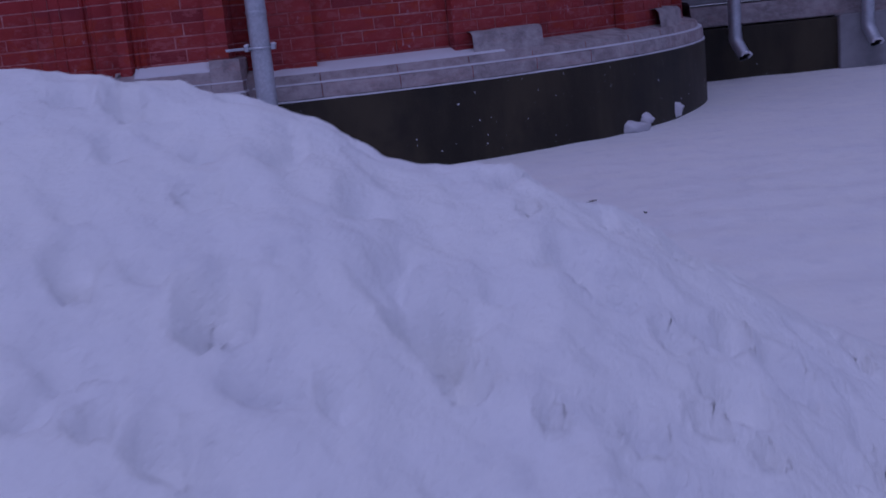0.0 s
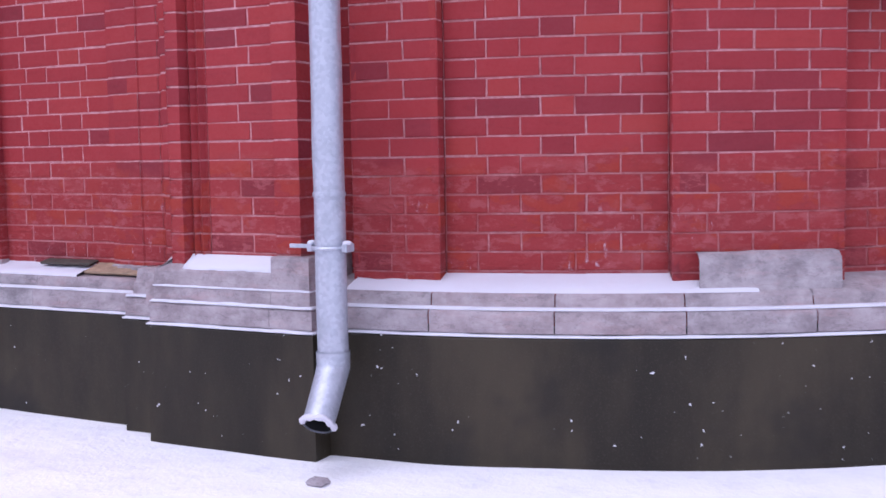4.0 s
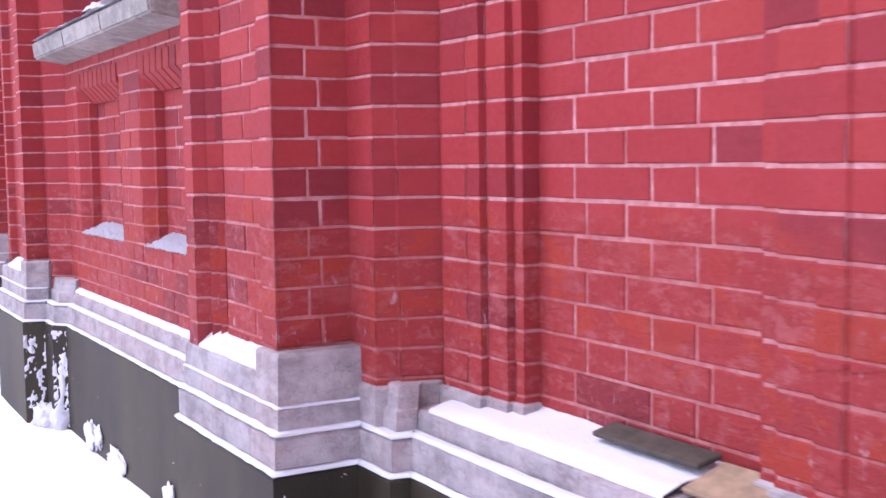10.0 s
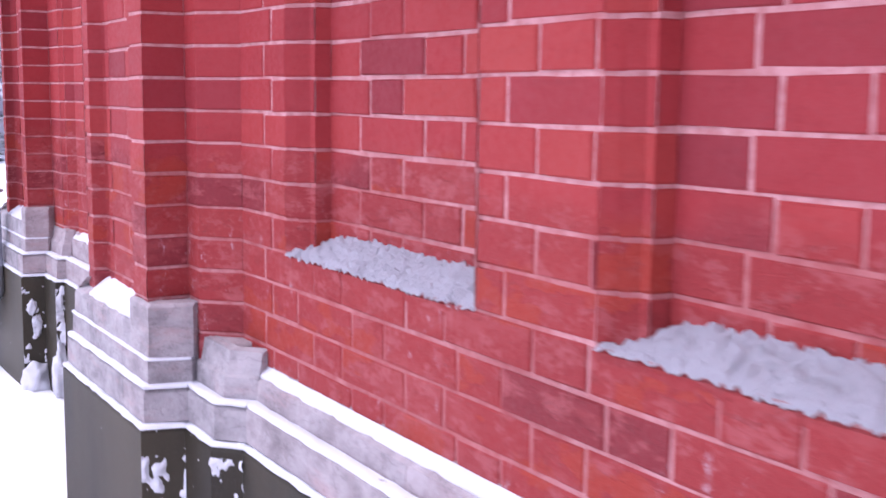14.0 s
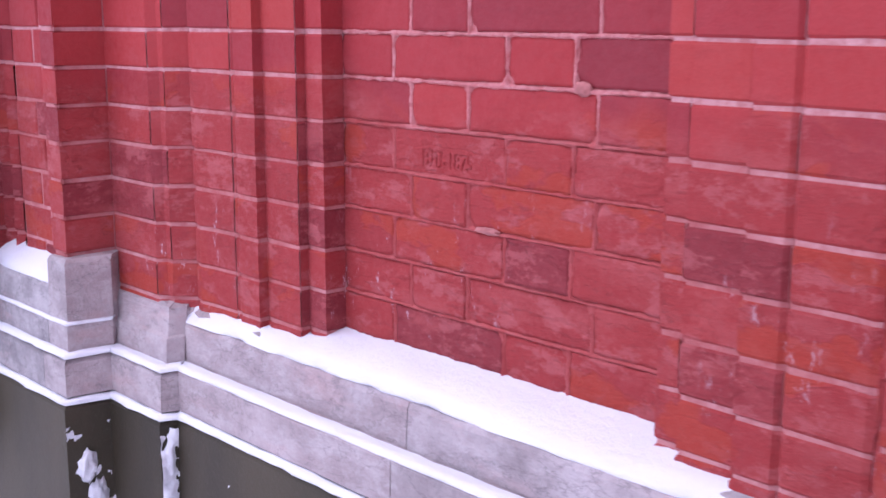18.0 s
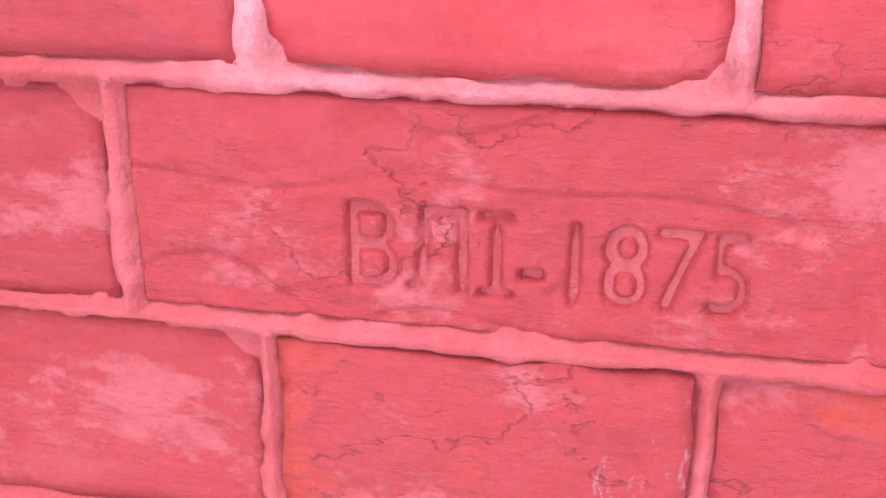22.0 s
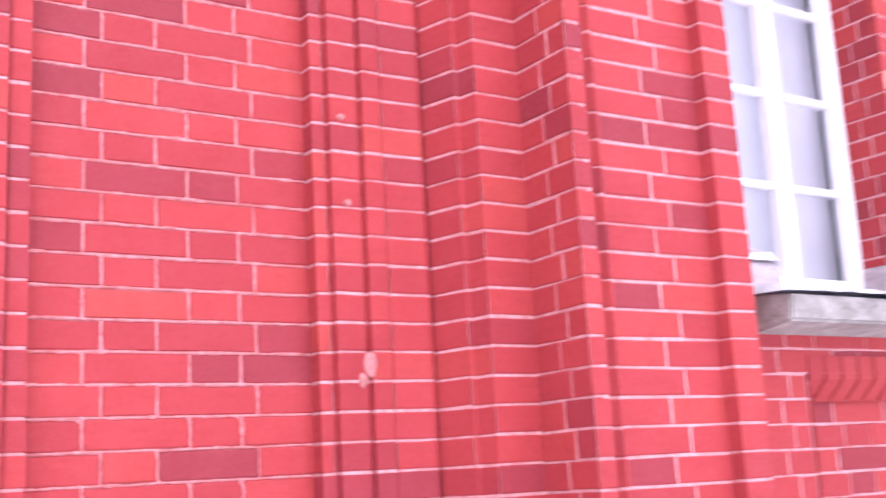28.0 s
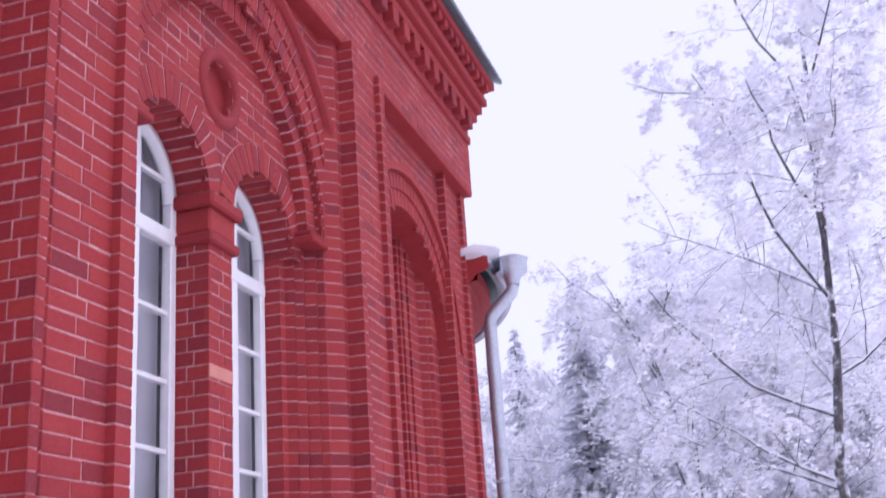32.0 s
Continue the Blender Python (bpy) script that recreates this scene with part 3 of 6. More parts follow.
def reveal(x0, y0, x1, y1, back=False):
    """The moulded jamb between a block's corner and a recessed panel."""
    d = abs(y1 - y0)
    c, b = 1 - 0.047 / d, 1 - 0.0635 / d
    a = 1 - 0.080 / d
    shape = [(0, 0), (0, 0.47), (0.27, 0.47), (0.295, 0.47 + 0.35 * (a - 0.47)), (0.325, 0.47 + 0.35 * (a - 0.47)), (0.385, a + 0.012 / d), (0.40, a), (0.43, a - 0.004 / d), (0.49, a), (0.62, a + 0.002 / d), (0.63, a + 0.006 / d), (0.645, a),
             (0.745, a), (0.747, b + 0.003 / d), (0.765, b), (0.915, b), (0.917, c + 0.003 / d), (0.935, c), (1.0, c), (1.0, 1.0)]
    pts = [(x0 + u * (x1 - x0), y0 + v * (y1 - y0)) for u, v in shape]
    return pts[::-1] if back else pts


# ---- the facade in plan, west to east ----
TOP = 5.22
P_INS, P_ONE, P_BAY = 7.025, 7.003, 6.732
# each buttress: a grooved strip to the west, a set-back field, a proud corner strip to the east
B3 = [(-8.50, 7.6), (-8.50, 6.79), (-8.45, 6.79), (-8.437, 6.834), (-8.408, 6.820), (-8.39, 6.842), (-8.36, 6.822), (-8.342, 6.840), (-8.32, 6.827), (-8.10, 6.827), (-8.10, 6.79), (-8.04, 6.79)]
INS_X = (-7.416, -6.697)
INS_L = reveal(-8.04, 6.79, INS_X[0], P_INS)
INS_R = reveal(-6.15, 6.563, INS_X[1], P_INS, True)
B2 = [(-6.15, 6.563), (-6.095, 6.563), (-6.08, 6.608), (-6.062, 6.592), (-6.05, 6.612), (-6.035, 6.594), (-6.02, 6.600), (-5.655, 6.588), (-5.655, 6.545), (-5.545, 6.545), (-5.545, 6.65), (-5.47, 6.65), (-5.39, P_BAY)]
B1 = [(-3.06, P_BAY), (-2.98, 6.65), (-2.911, 6.65), (-2.911, 6.54), (-2.832, 6.54), (-2.815, 6.588), (-2.787, 6.570), (-2.768, 6.602), (-2.742, 6.582), (-2.728, 6.606), (-2.71, 6.592), (-2.338, 6.592), (-2.338, 6.555), (-2.24, 6.555)]
ONE_L = reveal(-2.24, 6.555, -1.711, P_ONE)
ONE_R = reveal(-0.385, 6.675, -0.97, P_ONE, True)
EP = [(-0.385, 6.675), (-0.318, 6.675), (-0.303, 6.722), (-0.283, 6.702), (-0.268, 6.726), (-0.24, 6.702), (-0.225, 6.724), (-0.205, 6.712), (0.15, 6.712), (0.15, 6.675), (0.27, 6.675), (0.27, 7.6)]
FIELDS = {1: (-8.47, -8.10), 9: (-6.13, -5.655), 17: (-2.88, -2.338), 25: (-0.36, 0.15)}
MID = -4.22

# openings in the window bay
NICHE = ((-5.134, -4.377), (-4.063, -3.306))
NICHE_Z = (0.842, 1.500)
BIG_X, BIG_R, SPRING = (-5.36, -3.08), 1.14, 3.74
SILL_Z = 1.76


def bay_holes(z):
    if NICHE_Z[0] - 0.03 < z < NICHE_Z[1]:
        return list(NICHE)
    if SILL_Z + 0.01 < z < SPRING:
        return [BIG_X]
    if SPRING <= z < SPRING + BIG_R:
        r = math.sqrt(max(BIG_R ** 2 - (z - SPRING) ** 2, 0))
        return [(MID - r, MID + r)]
    return []


wall_left = Masonry("wall_west_block", "red brick buttress block with corner groove, at the building's corner", seed=3)
wall_left.line(B3, LINE - COURSE, TOP, ends=(False, True))
wall_ins = Masonry("wall_inscription_recess", "red brick recess with moulded jambs and a date-stamped brick", seed=5)
for pts, ends in (([(INS_X[0], P_INS), (INS_X[1], P_INS)], (False, False)), (INS_L, (True, False)), (INS_R, (False, True))):
    wall_ins.line(pts, LINE - COURSE, 4.50, fine=lambda z: z < 1.45, ends=ends, back=0.0032 if ends[0] or ends[1] else 0.010)
wall_ins.pointing(INS_X[0], INS_X[1], P_INS, LINE - COURSE, 4.49)
wall_b2 = Masonry("wall_buttress_west", "red brick buttress beside the twin window", seed=7)
wall_b2.line(B2, LINE - COURSE, TOP, ends=(True, False))
wall_bay = Masonry("wall_window_bay", "red brick bay with two blind niches below a twin arched window", seed=9)
wall_bay.line([(-5.39, P_BAY), (-3.06, P_BAY)], LINE - COURSE, TOP, bay_holes)
wall_b1 = Masonry("wall_buttress_east", "red brick buttress with a projecting corner strip", seed=11)
wall_b1.line(B1, LINE - COURSE, TOP, ends=(False, True))
wall_one = Masonry("wall_blind_recess", "red brick blind recess with moulded jambs", seed=13)
for pts, ends in (([(-1.711, P_ONE), (-0.97, P_ONE)], (False, False)), (ONE_L, (True, False)), (ONE_R, (False, True))):
    wall_one.line(pts, LINE - COURSE, 4.50, ends=ends)
wall_ep = Masonry("wall_end_pilaster", "red brick end pilaster beside the downpipe", seed=15)
wall_ep.line(EP, LINE - COURSE, TOP, ends=(True, False))

# niches below the window: moulded western jamb, plain back and top
for x0, x1 in NICHE:
    xb = x0 + 0.072
    wall_bay.line([(x0, P_BAY), (x0 + 0.022, P_BAY + 0.022), (x0 + 0.030, P_BAY + 0.012), (x0 + 0.05, P_BAY + 0.036), (xb - 0.006, P_BAY + 0.04), (xb, P_BAY + 0.075)], 0.842, 1.535, ends=(True, False))
    wall_bay.line([(xb, P_BAY + 0.075), (x1, P_BAY + 0.075)], 0.842, 1.535)
    wall_bay.line([(x1, P_BAY + 0.075), (x1, P_BAY)], 0.842, 1.535, ends=(False, True))

# blind arches over the two recesses
def blind_arch(wall, x0, x1, y, yb, spring, label):
    """Wall above a recess with an arched underside, its ring of voussoirs and thin hood."""
    mid, r = (x0 + x1) / 2, (x1 - x0) / 2
    wall.face((x0, y), (x1, y), spring - 0.02, TOP, lambda z: [(mid - math.sqrt(max(r * r - (z - spring) ** 2, 0)), mid + math.sqrt(max(r * r - (z - spring) ** 2, 0)))] if z < spring + r else [])
    for ring in range(2):
        ra, rb, yy = r + 0.003 + 0.135 * ring, r + 0.13 + 0.135 * ring, y - 0.006 - 0.012 * ring
        n = int(math.pi * (ra + rb) / 2 / 0.083)
        for i in range(n):
            a0, a1 = math.pi * (i + 0.07) / n, math.pi * (i + 0.93) / n
            quad = [(mid + q * math.cos(a), spring + q * math.sin(a)) for q, a in ((ra, a0), (rb, a0), (rb, a1), (ra, a1))]
            V = [(px, yy + 0.12, pz) for px, pz in quad] + [(px, yy, pz) for px, pz in quad]
            raw("voussoir", V, [(4, 7, 6, 5), (0, 4, 5, 1), (1, 5, 6, 2), (2, 6, 7, 3), (3, 7, 4, 0)], BRICK, wall.root)
    m = 26
    V, F = [], []
    for i in range(m + 1):
        a = math.pi * i / m
        for q, yy in ((r + 0.28, y + 0.02), (r + 0.28, y - 0.05), (r + 0.34, y - 0.05), (r + 0.35, y + 0.02)):
            V.append((mid + q * math.cos(a), yy, spring + q * math.sin(a)))
    for i in range(m):
        for j in range(3):
            F.append((4 * i + j, 4 * i + j + 1, 4 * i + j + 5, 4 * i + j + 4))
    raw("hood_mould", V, F, BRICK, wall.root, label)
    # soffit
    V, F = [], []
    for i in range(m + 1):
        a = math.pi * i / m
        V += [(mid + r * math.cos(a), y, spring + r * math.sin(a)), (mid + r * math.cos(a), yb, spring + r * math.sin(a))]
    for i in range(m):
        F.append((2 * i, 2 * i + 1, 2 * i + 3, 2 * i + 2))
    raw("arch_soffit", V, F, BRICK, wall.root)
    raw("tympanum", [(x0, yb, spring - 0.02), (x1, yb, spring - 0.02), (x1, yb, spring + r + 0.05), (x0, yb, spring + r + 0.05)], [(0, 1, 2, 3)], BRICK, wall.root)


wall_one.line([(-2.24, 6.555), (-2.24, 6.74)], 4.5, TOP, ends=(True, False))
wall_one.line([(-0.385, 6.74), (-0.385, 6.675)], 4.5, TOP, ends=(False, True))
wall_ins.line([(-8.04, 6.79), (-8.04, 6.83)], 4.5, TOP, ends=(True, False))
wall_ins.line([(-6.15, 6.83), (-6.15, 6.563)], 4.5, TOP, ends=(False, True))
blind_arch(wall_one, -2.24, -0.385, 6.74, 6.99, 3.60, "thin moulded brick hood with a little snow")
blind_arch(wall_ins, -8.04, -6.15, 6.83, 7.01, 3.60, "thin moulded brick hood")

# ---- twin window ----
WY = 7.085                                 # plane of the window frames
WIN = ((-5.15, -4.35), (-4.09, -3.29))   # the two lights
W_BOT, W_SPR = 1.84, 3.57
YT = 6.853                                 # face of the pier and tympanum


OCULUS = 4.30


def arch_half(z, spring, r):
    return math.sqrt(max(r * r - (z - spring) ** 2, 0.0))


def tymp_holes(z):
    out = []
    for x0, x1 in WIN:
        m, r = (x0 + x1) / 2, (x1 - x0) / 2
        if z < W_SPR:
            out.append((x0, x1))
        elif z < W_SPR + r:
            out.append((m - arch_half(z, W_SPR, r), m + arch_half(z, W_SPR, r)))
    if abs(z - OCULUS) < 0.16:
        out.append((MID - arch_half(z, OCULUS, 0.16), MID + arch_half(z, OCULUS, 0.16)))
    return out


# shafts stepping back to the window on either side, the pier and the tympanum
STEPS = [(0.0, 0.0), (0.01, 0.048), (0.04, 0.038), (0.06, 0.108), (0.09, 0.098), (0.115, 0.153), (0.145, 0.138), (0.16, 0.198), (0.21, 0.208), (0.21, WY - P_BAY)]
for pts in ([(BIG_X[0] + u, P_BAY + v) for u, v in STEPS], [(BIG_X[1] - u, P_BAY + v) for u, v in STEPS[::-1]],
            [(-4.35, WY), (-4.35, YT), (-4.09, YT), (-4.09, WY)]):
    wall_bay.line(pts, SILL_Z - 0.04, SPRING if pts[0][0] != -4.35 else W_SPR, ends=(True, True))
wall_bay.zone = (9, 9)


def tymp_all(z):
    half = arch_half(z, SPRING, BIG_R)
    return tymp_holes(z) + [(-9, MID - half), (MID + half, 0)]


wall_bay.face((BIG_X[0], YT), (BIG_X[1], YT), W_SPR, SPRING + BIG_R, tymp_all)


def voussoirs(wall, mid, spring, ra, rb, y, depth, size, a_from=0.0, a_to=math.pi):
    n = max(6, int((a_to - a_from) * (ra + rb) / 2 / size))
    V, F = [], []
    for i in range(n):
        a0, a1 = a_from + (a_to - a_from) * (i + 0.08) / n, a_from + (a_to - a_from) * (i + 0.92) / n
        quad = [(mid + q * math.cos(a), spring + q * math.sin(a)) for q, a in ((ra, a0), (rb, a0), (rb, a1), (ra, a1))]
        V = [(px, y + depth, pz) for px, pz in quad] + [(px, y + 0.003 * (i % 2), pz) for px, pz in quad]
        raw("voussoir", V, [(4, 7, 6, 5), (0, 4, 5, 1), (1, 5, 6, 2), (2, 6, 7, 3), (3, 7, 4, 0)], BRICK, wall.root)


def ring(name, mid, spring, prof, mat, parent, label="", full=False, steps=32):
    """A moulding swept round an arch: prof is a list of (radius, y)."""
    V, F, m = [], [], len(prof)
    turn = 2 * math.pi if full else math.pi
    for i in range(steps + 1):
        a = turn * i / steps
        V += [(mid + q * math.cos(a), yy, spring + q * math.sin(a)) for q, yy in prof]
    for i in range(steps):
        for j in range(m - 1):
            F.append((i * m + j, i * m + j + 1, (i + 1) * m + j + 1, (i + 1) * m + j))
    return raw(name, V, F, mat, parent, label, True)


for x0, x1 in WIN:
    m, r = (x0 + x1) / 2, (x1 - x0) / 2
    voussoirs(wall_bay, m, W_SPR, r, r + 0.165, YT - 0.012, WY - YT + 0.01, 0.075)
    ring("arch_soffit", m, W_SPR, [(r + 0.168, YT + 0.002), (r + 0.168, YT - 0.006), (r + 0.004, YT - 0.006), (r + 0.004, WY)], MORTAR, wall_bay.root, steps=18)
for ra, rb, y in ((BIG_R - 0.14, BIG_R + 0.0, P_BAY + 0.045), (BIG_R + 0.006, BIG_R + 0.135, P_BAY - 0.010), (BIG_R + 0.141, BIG_R + 0.27, P_BAY - 0.022)):
    voussoirs(wall_bay, MID, SPRING, ra, rb, y, 0.13, 0.078)
    ring("arch_bed", MID, SPRING, [(ra + 0.003, y + 0.14), (ra + 0.003, y + 0.007), (rb + 0.006, y + 0.007), (rb + 0.006, y + 0.10)], MORTAR, wall_bay.root, "mortar between the arch bricks")
ring("hood_mould", MID, SPRING, [(BIG_R + 0.28, P_BAY), (BIG_R + 0.28, P_BAY - 0.06), (BIG_R + 0.32, P_BAY - 0.07), (BIG_R + 0.35, P_BAY - 0.03), (BIG_R + 0.35, P_BAY)], BRICK, wall_bay.root, "projecting moulded brick hood")
ring("oculus_frame", MID, OCULUS, [(0.16, YT + 0.07), (0.16, YT - 0.012), (0.20, YT - 0.03), (0.235, YT - 0.012), (0.24, YT)], BRICK, wall_bay.root, "round moulded brick frame", True)
ring("oculus_back", MID, OCULUS, [(0.0, YT + 0.06), (0.17, YT + 0.06)], BRICK, wall_bay.root, "", True)
bm = bmesh.new()
box(bm, (-4.385, YT - 0.035, 3.34), (-4.055, 7.05, 3.40), 0.012)
box(bm, (-4.365, YT - 0.015, 3.40), (-4.075, 7.05, 3.54), 0.012)
box(bm, (-4.40, YT - 0.05, 3.54), (-4.04, 7.05, 3.62), 0.015)
part("pier_capital", bm, BRICK, wall_bay.root, "stepped brick capital of the window pier")
for x0, x1 in ((BIG_X[0] - 0.02, BIG_X[0] + 0.215), (BIG_X[1] - 0.215, BIG_X[1] + 0.02)):
    bm = bmesh.new()
    box(bm, (x0, P_BAY - 0.03, 3.66), (x1, 7.05, 3.705), 0.01)
    box(bm, (x0 + 0.015, P_BAY - 0.012, 3.705), (x1 - 0.015, 7.05, 3.745), 0.01)
    part("impost", bm, BRICK, wall_bay.root, "stepped brick impost")
bm = bmesh.new()
box(bm, (-4.347, YT - 0.004, 2.62), (-4.093, YT + 0.05, 2.692), 0.004)
part("pale_brick", bm, BRICK_PALE, wall_bay.root, "single pale buff brick in the pier")

window = holder("window_1", "white painted twin arched window with glazing bars", "window", kind="structure")
for x0, x1 in WIN:
    m, r = (x0 + x1) / 2, (x1 - x0) / 2
    bm = bmesh.new()
    for a, b in ((x0 + 0.005, x0 + 0.062), (x1 - 0.062, x1 - 0.005), (m - 0.036, m + 0.036)):
        box(bm, (a, WY - 0.045, W_BOT), (b, WY + 0.03, W_SPR + (0.32 if abs(a - m) < 0.1 else 0.0)), 0.006)
    box(bm, (x0 + 0.005, WY - 0.046, W_BOT), (x1 - 0.005, WY + 0.03, W_BOT + 0.07), 0.006)
    box(bm, (x0 + 0.005, WY - 0.05, 3.335), (x1 - 0.005, WY + 0.03, 3.42), 0.006)
    frame_ob = part("window_frame", bm, WHITE_PAINT, window, "white painted timber frame")
    ring("arched_frame", m, W_SPR, [(r - 0.062, WY + 0.03), (r - 0.062, WY - 0.045), (r - 0.004, WY - 0.045), (r - 0.004, WY + 0.03)], WHITE_PAINT, window, "white painted arched head", steps=20)
    for z in (2.25, 2.605, 2.965, 3.70):
        half = r if z < W_SPR else arch_half(z, W_SPR, r)
        bm = bmesh.new()
        box(bm, (m - half + 0.03, WY - 0.028, z - 0.013), (m + half - 0.03, WY + 0.012, z + 0.013), 0.004)
        part("glazing_bar", bm, WHITE_PAINT, window)
    rows_z = (W_BOT + 0.05, 2.237, 2.592, 2.952, 3.335)
    for za, zb in zip(rows_z, rows_z[1:]):
        for a, b in ((x0 + 0.06, m - 0.034), (m + 0.034, x1 - 0.06)):
            raw("pane", [(a, WY, za), (b, WY, za), (b, WY, zb), (a, WY, zb)], [(0, 1, 2, 3)], GLASS, window).visible_shadow = False
    V = [(m, WY, W_SPR)] + [(m + (r - 0.05) * math.cos(math.pi * i / 16), WY, W_SPR + (r - 0.05) * math.sin(math.pi * i / 16)) for i in range(17)]
    V += [(x0 + 0.05, WY, 3.41), (x1 - 0.05, WY, 3.41)]
    raw("pane", V, [(0, i, i + 1) for i in range(1, 17)] + [(18, 19, 1, 0, 17)], GLASS, window).visible_shadow = False
    raw("blind", [(x0, WY + 0.16, W_BOT), (x1, WY + 0.16, W_BOT), (x1, WY + 0.17, 4.06), (x0, WY + 0.17, 4.06)], [(0, 1, 2, 3)], CURTAIN, window, "pale blind hanging behind the glass")

# added room box behind the window, its dimness put into the dark colour
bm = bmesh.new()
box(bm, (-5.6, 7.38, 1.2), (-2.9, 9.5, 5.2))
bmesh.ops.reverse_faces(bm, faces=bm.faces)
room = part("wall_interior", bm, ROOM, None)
tagged(room, "plain box behind the window, coloured dark as an unlit room", "wall", kind="structure")

# sill with its snow
sill = holder("window_sill", "long weathered grey stone sill with snow on it", "sill", kind="structure")
for i in range(3):
    a, b = -5.35 + 0.657 * i, -5.35 + 0.657 * (i + 1) - 0.004
    bm = bmesh.new()
    V = [(a, 6.585, 1.675), (b, 6.585, 1.675), (b, 6.575, 1.752), (a, 6.575, 1.752), (a, 7.1, 1.60), (b, 7.1, 1.60), (b, 7.1, 1.83), (a, 7.1, 1.83)]
    vs = [bm.verts.new(v) for v in V]
    for f in ((0, 1, 2, 3), (3, 2, 6, 7), (0, 4, 5, 1), (0, 3, 7, 4), (1, 5, 6, 2)):
        bm.faces.new([vs[j] for j in f])
    bmesh.ops.bevel(bm, geom=bm.edges[:], offset=0.008, segments=2, affect="EDGES")
    part("sill_stone", bm, SILLSTONE, sill)
for x0, x1, y0 in ((-4.385, -4.055, YT - 0.06), (-3.34, -3.13, 6.80), (-5.31, -5.10, 6.80)):
    bm = bmesh.new()
    V = [(x0, y0, 1.77), (x1, y0, 1.77), (x1, 7.06, 1.77), (x0, 7.06, 1.77), (x0, y0 + 0.01, 1.89), (x1, y0 + 0.01, 1.89), (x1 - 0.02, y0 + 0.08, 1.96), (x0 + 0.02, y0 + 0.08, 1.96), (x1 - 0.02, 7.06, 1.96), (x0 + 0.02, 7.06, 1.96)]
    vs = [bm.verts.new(v) for v in V]
    for f in ((0, 1, 5, 4), (4, 5, 6, 7), (7, 6, 8, 9), (1, 2, 8, 6, 5), (3, 0, 4, 7, 9)):
        bm.faces.new([vs[j] for j in f])
    bmesh.ops.bevel(bm, geom=bm.edges[:], offset=0.008, segments=2, affect="EDGES")
    part("base_stone", bm, STONE, sill, "pale grey stone foot of the window shafts")

# niche tops: a row of slanted dentil bricks
for x0, x1 in NICHE:
    for i in range(9):
        a = x0 + 0.01 + (x1 - x0 - 0.02) * i / 9
        w = (x1 - x0 - 0.02) / 9 - 0.012
        V = [(a, P_BAY - 0.004, 1.517), (a + w, P_BAY - 0.004, 1.517), (a + w, P_BAY + 0.09, 1.517), (a, P_BAY + 0.09, 1.517),
             (a, P_BAY - 0.004, 1.59), (a + w, P_BAY - 0.004, 1.59), (a + w, P_BAY + 0.09, 1.59), (a, P_BAY + 0.09, 1.59), (a, P_BAY + 0.06, 1.45), (a + w, P_BAY + 0.06, 1.45)]
        raw("dentil", V, [(0, 1, 5, 4), (1, 2, 6, 5), (3, 0, 4, 7), (0, 8, 9, 1), (8, 3, 2, 9), (0, 3, 8), (1, 9, 2)], BRICK, wall_bay.root)
    bm = bmesh.new()
    box(bm, (x0 + 0.001, P_BAY + 0.001, 0.8195), (x1 - 0.001, P_BAY + 0.09, 0.837), 0.002)
    part("niche_floor", bm, BRICK, wall_bay.root)

for w in (wall_left, wall_ins, wall_b2, wall_bay, wall_b1, wall_one, wall_ep):
    w.close()

# ---- cornice and eaves of the main block ----
cornice = holder("cornice", "stepped red brick cornice under a sheet-metal eave", "cornice", kind="structure")
X0, X1 = -8.50, 0.30
def ledge(name, y, z0, z1, mat, over=0.0, label=""):
    bm = bmesh.new()
    box(bm, (X0 - over, y, z0), (X1 + over, 7.5, z1), 0.006)
    return part(name, bm, mat, cornice, label)
frieze = Masonry("wall_frieze", "red brick frieze below the cornice", (9, 9), seed=31)
frieze.line([(X0, 7.6), (X0, 6.60), (X1, 6.60), (X1, 7.6)], TOP - 0.002, 5.74)
frieze.close()
def dentils(z0, z1, y, pitch, wide, over):
    x = X0 - over
    while x < X1 + over - wide:
        bm = bmesh.new()
        box(bm, (x, y, z0), (x + wide, 6.75, z1), 0.006)
        part("dentil", bm, BRICK, cornice)
        x += pitch
ledge("frieze_bed", 6.603, 5.195, 5.232, BRICK, -0.003)
ledge("corbel_course", 6.575, 5.735, 5.81, BRICK, 0.012)
dentils(5.815, 5.965, 6.50, 0.26, 0.13, 0.06)
ledge("corbel_backing", 6.59, 5.81, 5.98, BRICK, 0.0)
for i, (y, over) in enumerate(((6.50, 0.05), (6.45, 0.07), (6.40, 0.09))):
    ledge("corbel_course", y, 5.97 + 0.083 * i, 5.97 + 0.083 * (i + 1) - 0.008, BRICK, over)
dentils(6.222, 6.30, 6.345, 0.166, 0.083, 0.10)
ledge("corbel_backing", 6.42, 6.215, 6.305, BRICK, 0.08)
ledge("crown_course", 6.32, 6.302, 6.385, BRICK, 0.12)
roof = holder("roof", "grey sheet-metal roof edge with snow", "roof", kind="structure")
RL, RR = X0 - 0.20, X1 + 0.17
raw("roof_sheet", [(RL, 6.25, 6.43), (RR, 6.25, 6.43), (RR, 9.5, 7.8), (RL, 9.5, 7.8), (RL, 6.25, 6.385), (RR, 6.25, 6.385), (RR, 9.5, 7.7), (RL, 9.5, 7.7)],
    [(0, 1, 2, 3), (4, 0, 3, 7), (5, 6, 2, 1), (0, 4, 5, 1), (4, 7, 6, 5)], ROOF, roof, "grey-green sheet with a folded edge")
